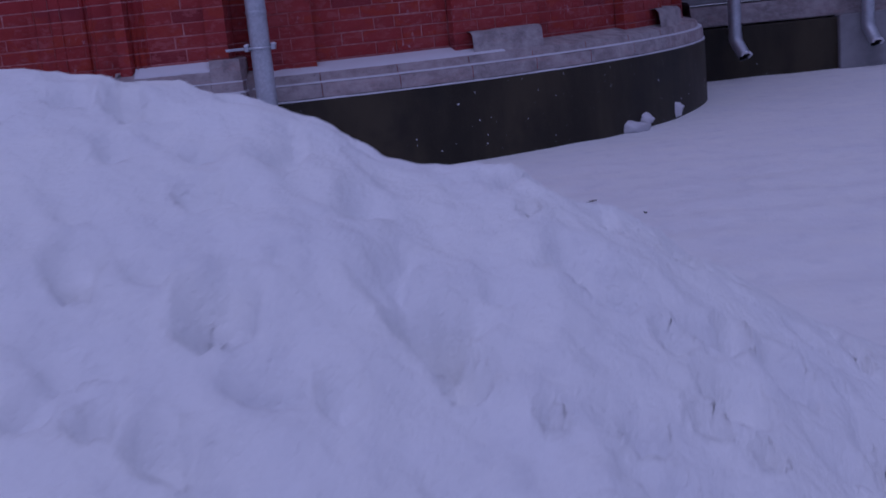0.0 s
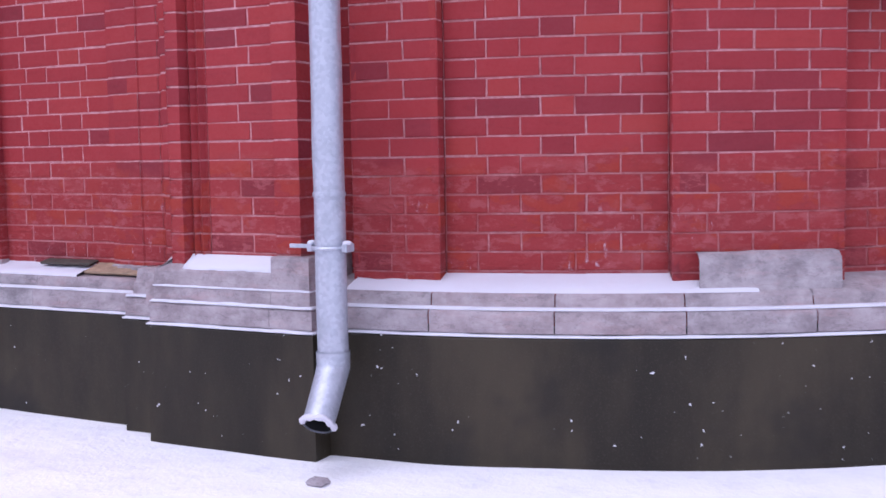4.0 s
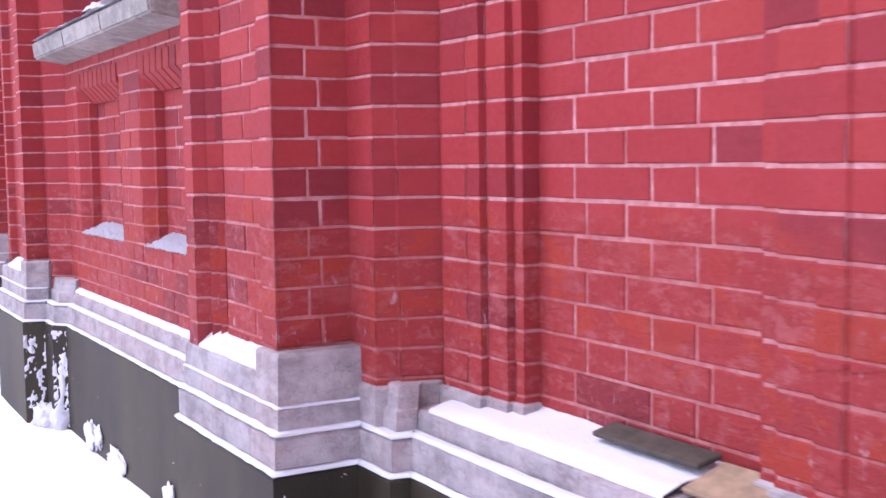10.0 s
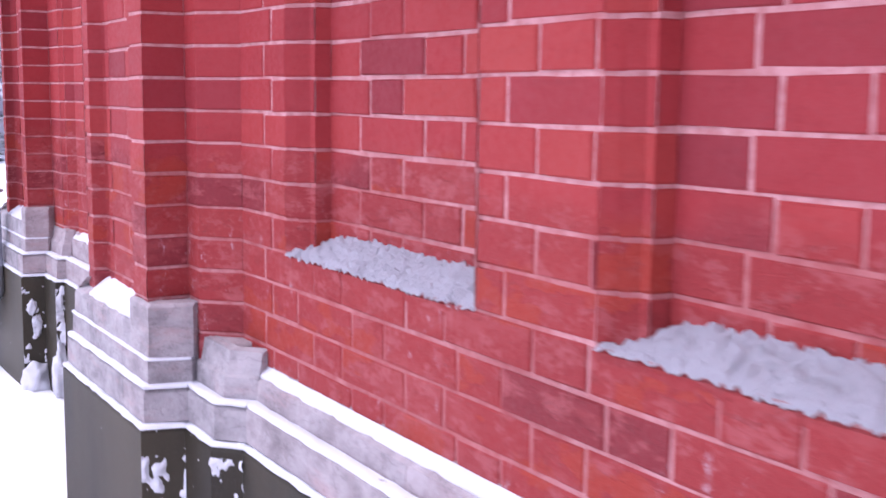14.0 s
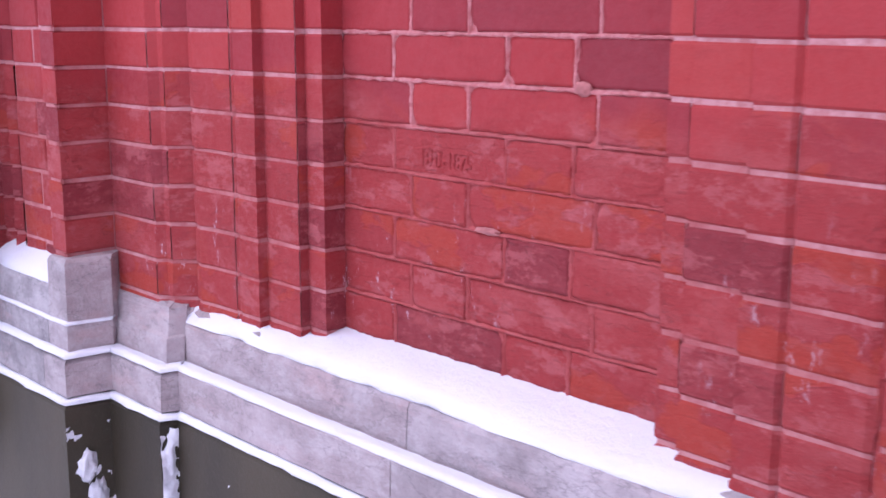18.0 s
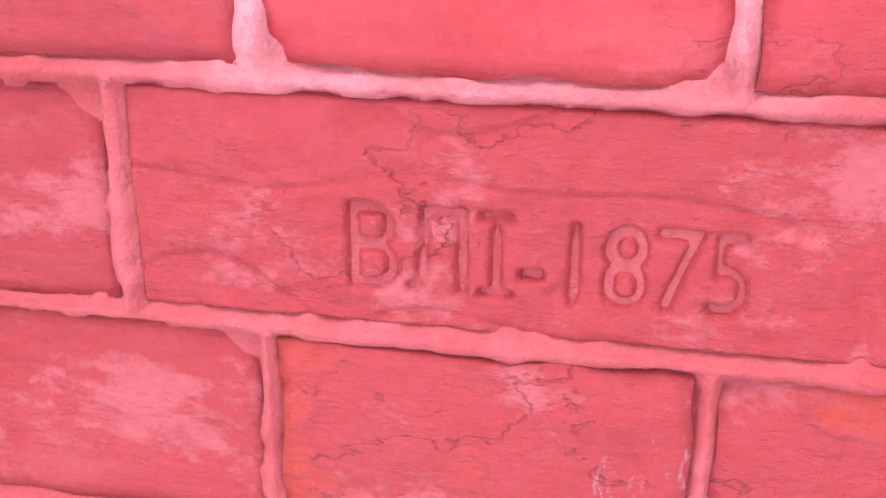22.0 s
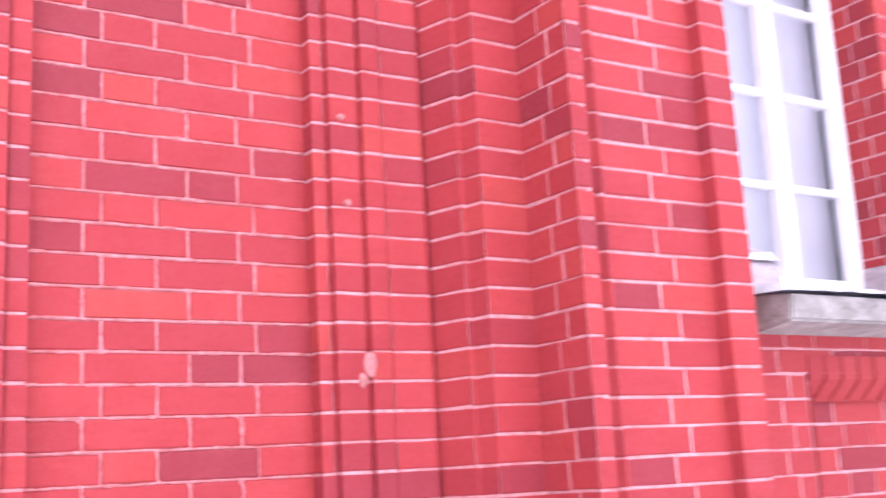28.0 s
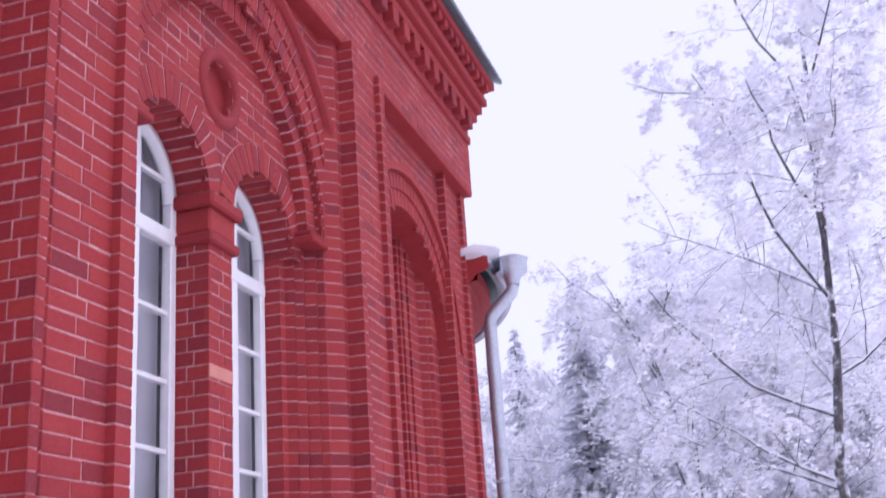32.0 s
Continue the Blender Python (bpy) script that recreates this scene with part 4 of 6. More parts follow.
raw("roof_snow", [(RL + 0.05, 6.38, 6.50), (RR - 0.04, 6.38, 6.50), (RR - 0.04, 9.5, 7.92), (RL + 0.05, 9.5, 7.92), (RL + 0.05, 6.33, 6.45), (RR - 0.04, 6.33, 6.45)], [(0, 1, 2, 3), (4, 5, 1, 0)], SNOW, roof)
# solid core of the building, behind the brick skin
bm = bmesh.new()
box(bm, (-8.4, 7.25, -0.3), (-5.65, 14.0, 6.1))
box(bm, (-2.85, 7.25, -0.3), (0.2, 14.0, 6.1))
box(bm, (-5.65, 9.55, -0.3), (-2.85, 14.0, 6.1))
core = part("wall_core", bm, BRICK, None)
tagged(core, "inner brick body of the building", "wall", kind="structure")

# ---- stone base and plinth ----
BASE = [(-8.66, 7.6), (-8.66, 6.74), (-7.99, 6.74), (-7.975, 6.835), (-7.775, 6.835), (-7.765, 6.87), (-6.50, 6.87), (-6.485, 6.80), (-6.24, 6.80), (-6.24, 6.50),
        (-5.475, 6.50), (-5.445, 6.60), (-5.27, 6.60), (-5.21, 6.655), (-3.20, 6.655), (-3.14, 6.60), (-2.99, 6.60), (-2.955, 6.50), (-2.15, 6.50), (-2.15, 6.735),
        (-1.975, 6.735), (-1.97, 6.79), (-0.72, 6.79), (-0.70, 6.70), (-0.50, 6.70), (-0.475, 6.60), (0.365, 6.60), (0.365, 7.3)]


def miters(pts):
    out = []
    for i, p in enumerate(pts):
        ns = []
        for a, b in ((i - 1, i), (i, i + 1)):
            if 0 <= a and b < len(pts):
                d = Vector((pts[b][0] - pts[a][0], pts[b][1] - pts[a][1])).normalized()
                ns.append(Vector((-d.y, d.x)))
        n = sum(ns, Vector((0, 0))).normalized()
        out.append(n / max(n.dot(ns[0]), 0.35))
    return out


MIT = miters(BASE)


def sweep(name, i0, i1, prof, mat, parent, label="", step=0.0, wobble=0.0, seed=0.0, smooth=False, pts=None, mit=None, cap=False):
    """Sweeps prof, a list of (inset, z), along the base line from vertex i0 to i1."""
    pts, mit = pts or BASE, mit or MIT
    st = []
    for i in range(i0, i1 + 1):
        st.append((Vector(pts[i]), mit[i]))
        if step and i < i1:
            n = int((Vector(pts[i + 1]) - Vector(pts[i])).length / step)
            d = (Vector(pts[i + 1]) - Vector(pts[i])).normalized()
            nn = Vector((-d.y, d.x))
            for j in range(1, n):
                st.append((Vector(pts[i]).lerp(Vector(pts[i + 1]), j / n), nn))
    V, F, m = [], [], len(prof)
    for s, (p, n) in enumerate(st):
        for j, (o, z) in enumerate(prof):
            w = wobble * noise.noise((p.x * 14 + seed, p.y * 14, j * 0.7)) if wobble else 0.0
            w2 = wobble * noise.noise((p.x * 41 + seed, p.y * 33, j * 1.7 + 5)) if wobble else 0.0
            top = 0 < j < m - 1
            V.append((p.x + n.x * (o + w2), p.y + n.y * (o + w2), z + (w if top else 0.0)))
    for s in range(len(st) - 1):
        for j in range(m - 1):
            F.append((s * m + j, (s + 1) * m + j, (s + 1) * m + j + 1, s * m + j + 1))
    if cap:
        for s0 in (0, len(st) - 1):
            p, n = st[s0]
            V.append((p.x + n.x * prof[-1][0], p.y + n.y * prof[-1][0], prof[0][1]))
            F.append(tuple(s0 * m + j for j in range(m)) + (len(V) - 1,))
    return raw(name, V, F, mat, parent, label, smooth)


BLK = [(0.012, 0.399), (0.012, 0.470), (0.020, 0.478), (0.027, 0.482), (0.029, 0.545), (0.032, 0.552), (0.034, 0.676), (0.041, 0.684), (0.085, 0.686)]
FLD = [(0.012, 0.399), (0.012, 0.470), (0.020, 0.478), (0.027, 0.482), (0.029, 0.545), (0.032, 0.552), (0.034, 0.612), (0.040, 0.620), (0.115, 0.664)]
REC = [(0.012, 0.399), (0.012, 0.478), (0.020, 0.486), (0.046, 0.490), (0.048, 0.532), (0.056, 0.540), (0.34, 0.558)]
RECW = [(0.012, 0.399), (0.012, 0.478), (0.020, 0.486), (0.046, 0.490), (0.048, 0.560), (0.056, 0.568), (0.20, 0.595)]
JMB = [(0.012, 0.399), (0.012, 0.470), (0.020, 0.478), (0.040, 0.482), (0.044, 0.540), (0.052, 0.546), (0.060, 0.600), (0.085, 0.606)]
BAY = [(0.012, 0.399), (0.012, 0.478), (0.020, 0.486), (0.042, 0.490), (0.046, 0.535), (0.054, 0.542), (0.12, 0.608)]
base = holder("stone_base", "pale grey moulded stone base course under the brickwork", "base course", kind="structure")
plinth = holder("plinth", "dark brown granite plinth with snow caught in its corners", "plinth", kind="structure")
KINDS = [(0, 3, BLK), (3, 5, JMB), (5, 6, RECW), (6, 8, JMB), (8, 11, BLK), (11, 13, JMB), (13, 14, BAY), (14, 16, JMB), (16, 19, BLK), (19, 21, JMB), (21, 22, REC), (22, 24, JMB), (24, 27, BLK)]
for a, b, prof in KINDS:
    for i in range(a, b):
        length = (Vector(BASE[i + 1]) - Vector(BASE[i])).length
        n = max(1, round(length / 0.8))
        cuts = [(k / n, prof) for k in range(n)] + [(1.0, prof)]
        if prof is BLK and i in FIELDS:
            v = (FIELDS[i][1] - BASE[i][0]) / (BASE[i + 1][0] - BASE[i][0])
            cuts = [(0.0, FLD), (v, BLK), (1.0, BLK)]
        elif prof is BLK and i + 1 in FIELDS:
            cuts = [(u, FLD) for u, _ in cuts]
        for j, ((u, shape), (v, _)) in enumerate(zip(cuts, cuts[1:])):
            p, q = Vector(BASE[i]).lerp(Vector(BASE[i + 1]), u), Vector(BASE[i]).lerp(Vector(BASE[i + 1]), v)
            d = (q - p).normalized()
            flat = Vector((-d.y, d.x))
            if j:
                p = p + d * 0.001
            if v < 1:
                q = q - d * 0.001
            sweep("stone_block", 0, 1, shape, STONE, base, pts=[p, q], mit=[MIT[i] if j == 0 else flat, MIT[i + 1] if v == 1 else flat], step=0.05, wobble=0.003, seed=i * 3.1, cap=True)
for pts in (INS_L, INS_R, ONE_L, ONE_R):
    mit = miters(pts)
    V = [(p[0] + n.x * d, p[1] + n.y * d, z) for z, d in ((0.44, -0.010), (0.560, -0.010), (0.588, -0.008), (0.598, 0.004)) for p, n in zip(pts, mit)]
    m = len(pts)
    raw("moulded_foot", V, [(j * m + i, j * m + i + 1, (j + 1) * m + i + 1, (j + 1) * m + i) for j in range(3) for i in range(m - 1)], STONE, base, "grey stone foot following the moulded jamb")
CORES = [(-8.60, -8.472, 6.83, 0.640), (-8.098, -8.048, 6.797, 0.6845), (-8.475, -8.09, 6.85, 0.664), (-6.182, -6.132, 6.59, 0.640), (-5.653, -5.532, 6.557, 0.6845), (-6.135, -5.645, 6.612, 0.664),
         (-2.898, -2.882, 6.59, 0.640), (-2.336, -2.207, 6.557, 0.6845), (-2.885, -2.33, 6.612, 0.664), (-0.42, -0.362, 6.69, 0.640), (0.152, 0.308, 6.657, 0.6845), (-0.365, 0.16, 6.712, 0.664), (-0.53, -0.40, 6.662, 0.6045),
         (-8.10, -7.84, 6.897, 0.6045), (-6.425, -6.18, 6.862, 0.6045), (-5.60, -5.332, 6.662, 0.6045), (-3.078, -2.80, 6.662, 0.6045), (-2.25, -2.036, 6.797, 0.6045), (-0.638, -0.40, 6.762, 0.6045)]
for x0, x1, y, z in CORES:
    bm = bmesh.new()
    box(bm, (x0, y, 0.42), (x1, 7.08, z), 0.006)
    part("stone_block", bm, STONE, base)
for i in range(len(BASE) - 1):
    length = (Vector(BASE[i + 1]) - Vector(BASE[i])).length
    sweep("plinth_slab", i, i + 1, [(0.0, -0.5), (0.0, 0.376), (0.006, 0.384), (0.30, 0.392)], PLINTH, plinth)


def lie(name, i0, i1, a, b, z, h, seed, zb=None, pts=None):
    """A strip of snow lying on a ledge between the insets a and b."""
    zb = z if zb is None else zb
    ob = sweep(name, i0, i1, [(a, z - 0.001), (a - 0.001, z + 0.45 * h), (a + 0.2 * (b - a), z + h + 0.2 * (zb - z)), (a + 0.6 * (b - a), z + 0.6 * (zb - z) + h), (b, zb + h)], SNOW, None, step=0.035, wobble=min(0.012, 0.55 * h), seed=seed, smooth=True, pts=pts, mit=[Vector((0, 1))] * 2 if pts else None, cap=True)
    return tagged(ob, "thin strip of fresh snow lying on the stone ledge", "snow", group="snow on the ledges", kind="stuff")


for n, (a, b, prof) in enumerate(KINDS):
    lie("ledge_snow", a, b, 0.000, 0.030, 0.386, 0.010, n + 0.3)
    lie("ledge_snow", a, b, 0.013, 0.040, 0.482, 0.010, n + 7.1)
    if prof is BLK:
        i = next(k for k in range(a, b) if k in FIELDS)
        lie("ledge_snow", 0, 1, 0.040, 0.112, 0.621, 0.012, n + 15.7, 0.668, [Vector((FIELDS[i][0] + 0.06, BASE[i][1])), Vector((FIELDS[i][1], BASE[i][1]))])
        lie("ledge_snow", a, b, 0.026, 0.038, 0.548, 0.006, n + 11.7)
    elif prof is RECW:
        lie("ledge_snow", a, b, 0.055, 0.16, 0.569, 0.020, n + 21.3, 0.598)
    elif prof is BAY:
        lie("ledge_snow", a, b, 0.054, 0.075, 0.543, 0.010, n + 5.3, 0.556)
# the eastern recess keeps snow only on its western part; a board lies on the rest
BASE_E, MIT_E = [(-1.97, 6.79), (-1.10, 6.79)], [Vector((0, 1)), Vector((0, 1))]
tagged(sweep("ledge_snow", 0, 1, [(0.055, 0.540), (0.056, 0.548), (0.10, 0.562), (0.2, 0.578), (0.215, 0.586)], SNOW, None, step=0.035, wobble=0.006, seed=3.3, smooth=True, pts=BASE_E, mit=MIT_E), "thin strip of fresh snow lying on the stone ledge", "snow", group="snow on the ledges", kind="stuff")
for x0, x1, wide, z, tilt, mat, label in ((-1.42, -1.10, 0.065, 0.588, 0.20, PLANK, "short dark old board leaning on the snowy stone ledge"), (-1.09, -0.71, 0.115, 0.556, 0.30, PLANK_PALE, "short pale bare board lying aslant on the stone ledge")):
    bm = bmesh.new()
    box(bm, (x0, -wide, -0.006), (x1, 0.0, 0.006), 0.003)
    bmesh.ops.rotate(bm, verts=bm.verts, cent=(x0, -wide, 0), matrix=Matrix.Rotation(tilt, 3, "X"))
    bmesh.ops.translate(bm, verts=bm.verts, vec=(0, 6.994, z))
    tagged(part("board", bm, mat, None), label, "board", group="loose boards")
# snow on the window sill, the niche floors and the pier feet
for x0, x1, y0, y1, z, h in ((-5.36, -3.37, 6.58, 7.03, 1.765, 0.03), (-4.39, -4.05, YT - 0.055, YT, 1.90, 0.03), (-3.34, -3.13, 6.805, 6.87, 1.90, 0.03), (-5.31, -5.10, 6.805, 6.87, 1.90, 0.03),
                         ):
    nx, ny = max(6, int((x1 - x0) / 0.03)), 5
    V, F = [], []
    for j in range(ny + 1):
        for i in range(nx + 1):
            u, v = i / nx, j / ny
            rim = min(1, 6 * min(u, 1 - u, 0.3 + v)) * (0.25 if j == 0 else 1)
            V.append((x0 + u * (x1 - x0), y0 + v * (y1 - y0) + 0.006 * noise.noise((u * 30, v * 3, z)), z + h * rim * (0.7 + 0.9 * noise.noise((x0 + u * (x1 - x0) * 16, v * 4, z * 3))) + v * 0.02))
    for j in range(ny):
        for i in range(nx):
            F.append((j * (nx + 1) + i, j * (nx + 1) + i + 1, (j + 1) * (nx + 1) + i + 1, (j + 1) * (nx + 1) + i))
    tagged(raw("sill_snow", V, F, SNOW, None, smooth=True), "crusted snow lying on the stone and brick", "snow", group="snow on the ledges", kind="stuff")

for x0, x1 in NICHE:
    nx, ny = int((x1 - x0) / 0.008), 12
    V, F = [], []
    for j in range(ny + 1):
        for i in range(nx + 1):
            u, v = i / nx, j / ny
            x = x0 + u * (x1 - x0)
            low = 0.030 * max(0.0, 1 - u * 5)
            z = 0.8395 + 0.004 * noise.noise((x * 9, 2.0, 1.0)) + (0.055 - low) * v ** 0.8 + 0.011 * noise.noise((x * 60, v * 3.0, 5.0)) + 0.011 * noise.noise((x * 110, v * 9, 8.0))
            V.append((x, P_BAY - 0.003 + 0.080 * v + 0.003 * noise.noise((x * 40, v, 3.0)), z))
    for j in range(ny):
        for i in range(nx):
            F.append((j * (nx + 1) + i, j * (nx + 1) + i + 1, (j + 1) * (nx + 1) + i + 1, (j + 1) * (nx + 1) + i))
    tagged(raw("niche_snow", V, F, SNOW_CRUST, None, smooth=False), "crusted snow sloping against the back of a brick niche", "snow", group="snow in the niches", kind="stuff")

# ---- the rounded apse at the eastern end ----
AX, AY = 0.19, 10.46


def on_arc(r, a):
    return (AX + r * math.sin(a), AY - r * math.cos(a))


apse = Masonry("wall_apse", "curved red brick apse wall with pilaster strips", (0.5, 1.5), seed=21)
STRIPS = [(0.055, 0.161), (0.415, 0.604), (0.86, 1.05), (1.30, 1.50)]
PANELS = [(0.02, 0.055), (0.161, 0.415), (0.604, 0.86), (1.05, 1.30), (1.50, 1.62)]
for a, b in PANELS:
    apse.arc(AX, AY, 3.50, a, b, LINE - COURSE, 4.2)
for a, b in STRIPS:
    apse.arc(AX, AY, 3.58, a, b, LINE - COURSE, 4.2)
    apse.face(on_arc(3.50, a), on_arc(3.58, a), LINE - COURSE, 4.2)
    apse.face(on_arc(3.58, b), on_arc(3.50, b), LINE - COURSE, 4.2)
apse.close()


def arc_sweep(name, prof, a0, a1, mat, parent, label="", steps=24, wobble=0.0, seed=0.0):
    """Sweeps prof, a list of (radius, z), round the apse."""
    V, F, m = [], [], len(prof)
    for i in range(steps + 1):
        a = a0 + (a1 - a0) * i / steps
        for j, (r, z) in enumerate(prof):
            w = wobble * noise.noise((a * 40 + seed, j * 0.9, seed)) if 0 < j < m - 1 else 0.0
            V.append((*on_arc(r + w, a), z + w))
    for i in range(steps):
        for j in range(m - 1):
            F.append((i * m + j, (i + 1) * m + j, (i + 1) * m + j + 1, i * m + j + 1))
    return raw(name, V, F, mat, parent, label, wobble > 0)


edges = [0.03 + 0.131 * i for i in range(13)]
for a, b in zip(edges, edges[1:]):
    arc_sweep("stone_block", [(3.745, 0.399), (3.745, 0.475), (3.735, 0.484), (3.705, 0.488), (3.70, 0.535), (3.69, 0.545), (3.45, 0.605)], a + 0.0006, b - 0.0006, STONE, base, steps=5, wobble=0.002, seed=a * 9)
    arc_sweep("plinth_slab", [(3.757, -0.5), (3.757, 0.376), (3.751, 0.384), (3.5, 0.392)], a, b, PLINTH, plinth, steps=5)
for r0, r1, z, h in ((3.757, 3.73, 0.386, 0.009), (3.737, 3.70, 0.486, 0.010)):
    tagged(arc_sweep("ledge_snow", [(r0, z), (r0, z + 0.5 * h), (r0 * 0.7 + r1 * 0.3, z + h), (r1, z + h)], 0.05, 1.6, SNOW, None, steps=150, wobble=0.005, seed=z), "thin strip of fresh snow lying on the stone ledge", "snow", group="snow on the ledges", kind="stuff")
tagged(arc_sweep("ledge_snow", [(3.685, 0.547), (3.67, 0.560), (3.58, 0.583), (3.50, 0.604)], 0.06, 0.50, SNOW, None, steps=60, wobble=0.006, seed=4.0), "thin strip of fresh snow lying on the stone ledge", "snow", group="snow on the ledges", kind="stuff")
for a, b in STRIPS[1:]:
    foot = 0.44 if a < 0.6 else (a + b) / 2 + 0.02
    arc_sweep("pilaster_foot", [(3.70, 0.53), (3.665, 0.545), (3.655, 0.665), (3.63, 0.69), (3.5, 0.70)], foot, foot + 0.15, STONE, base, "broken grey stone foot of a pilaster strip", steps=5, wobble=0.006, seed=a)
for a, b in PANELS[2:3]:
    arc_sweep("apse_sill", [(3.50, 1.66), (3.64, 1.665), (3.65, 1.74), (3.45, 1.78)], a, b, SILLSTONE, base, "grey stone sill on the apse", steps=5)
eave = holder("apse_roof", "low curved sheet-metal roof of the apse with a snowy gutter", "roof", kind="structure")
arc_sweep("brick_eave", [(3.58, 4.15), (3.66, 4.18), (3.66, 4.26), (3.76, 4.27), (3.76, 4.36), (3.86, 4.37), (3.86, 4.46), (3.4, 4.47)], 0.02, 1.7, BRICK, eave, "stepped brick eave", 40)
arc_sweep("roof_sheet", [(3.95, 4.44), (3.99, 4.45), (3.98, 4.50), (0.2, 5.9)], 0.0, 1.8, ROOF, eave, "grey sheet roof", 40)
arc_sweep("roof_snow", [(3.985, 4.505), (3.97, 4.56), (3.80, 4.62), (0.2, 6.0)], 0.0, 1.8, SNOW, eave, "", 40)
arc_sweep("gutter", [(3.98, 4.49), (3.98, 4.43), (4.03, 4.40), (4.08, 4.43), (4.085, 4.50), (4.075, 4.50), (4.07, 4.44), (4.03, 4.415), (3.99, 4.44)], 0.02, 1.7, METAL, eave, "galvanised gutter", 40)
arc_sweep("gutter_snow", [(3.985, 4.49), (3.99, 4.55), (4.03, 4.57), (4.07, 4.54), (4.078, 4.495)], 0.03, 1.68, SNOW, eave, "snow heaped in the gutter", 90, 0.012, 2.0)
raw("eave_end", [(*on_arc(r, 0.0), z) for r, z in ((3.40, 4.15), (3.60, 4.15), (3.67, 4.19), (3.87, 4.40), (3.99, 4.44), (3.985, 4.56), (3.80, 4.63), (3.40, 4.78))], [tuple(range(8))], BRICK, eave)
bm = bmesh.new()
bmesh.ops.create_icosphere(bm, subdivisions=3, radius=1.0)
for v in bm.verts:
    v.co *= 1 + 0.3 * noise.noise(v.co * 2.1)
    v.co = Vector((on_arc(3.80, 0.03)[0] + v.co.x * 0.16, on_arc(3.80, 0.03)[1] + v.co.y * 0.27, 4.62 + v.co.z * 0.09))
part("snow_heap", bm, SNOW, eave, "snow heaped at the end of the eave", True)
bm = bmesh.new()
bmesh.ops.create_cone(bm, cap_ends=True, segments=48, radius1=3.42, radius2=3.42, depth=4.9, matrix=Matrix.Translation((AX, AY, 2.0)))
tagged(part("apse_core", bm, BRICK, None), "inner brick body of the apse", "wall", kind="structure")

# ---- the further building beyond the apse ----
far = holder("wall_far_range", "grey rendered range with dark plinth and pale stone band beyond the apse", "wall", kind="structure")
for name, lo, hi, mat in (("render", (3.6, 11.2, 0.62), (7.6, 12.2, 5.0), RENDER), ("stone_band", (3.6, 11.08, 0.40), (7.6, 11.9, 0.60), STONE), ("plinth_band", (3.6, 11.0, -0.5), (7.6, 11.9, 0.385), PLINTH)):
    bm = bmesh.new()
    box(bm, lo, hi, 0.01)
    part(name, bm, mat, far)
for x in (5.5,):
    bm = bmesh.new()
    box(bm, (x, 10.93, -0.5), (x + 0.6, 11.4, 0.41), 0.01)
    box(bm, (x + 0.03, 11.1, 0.41), (x + 0.57, 11.5, 4.9), 0.01)
    part("pilaster", bm, RENDER, far)

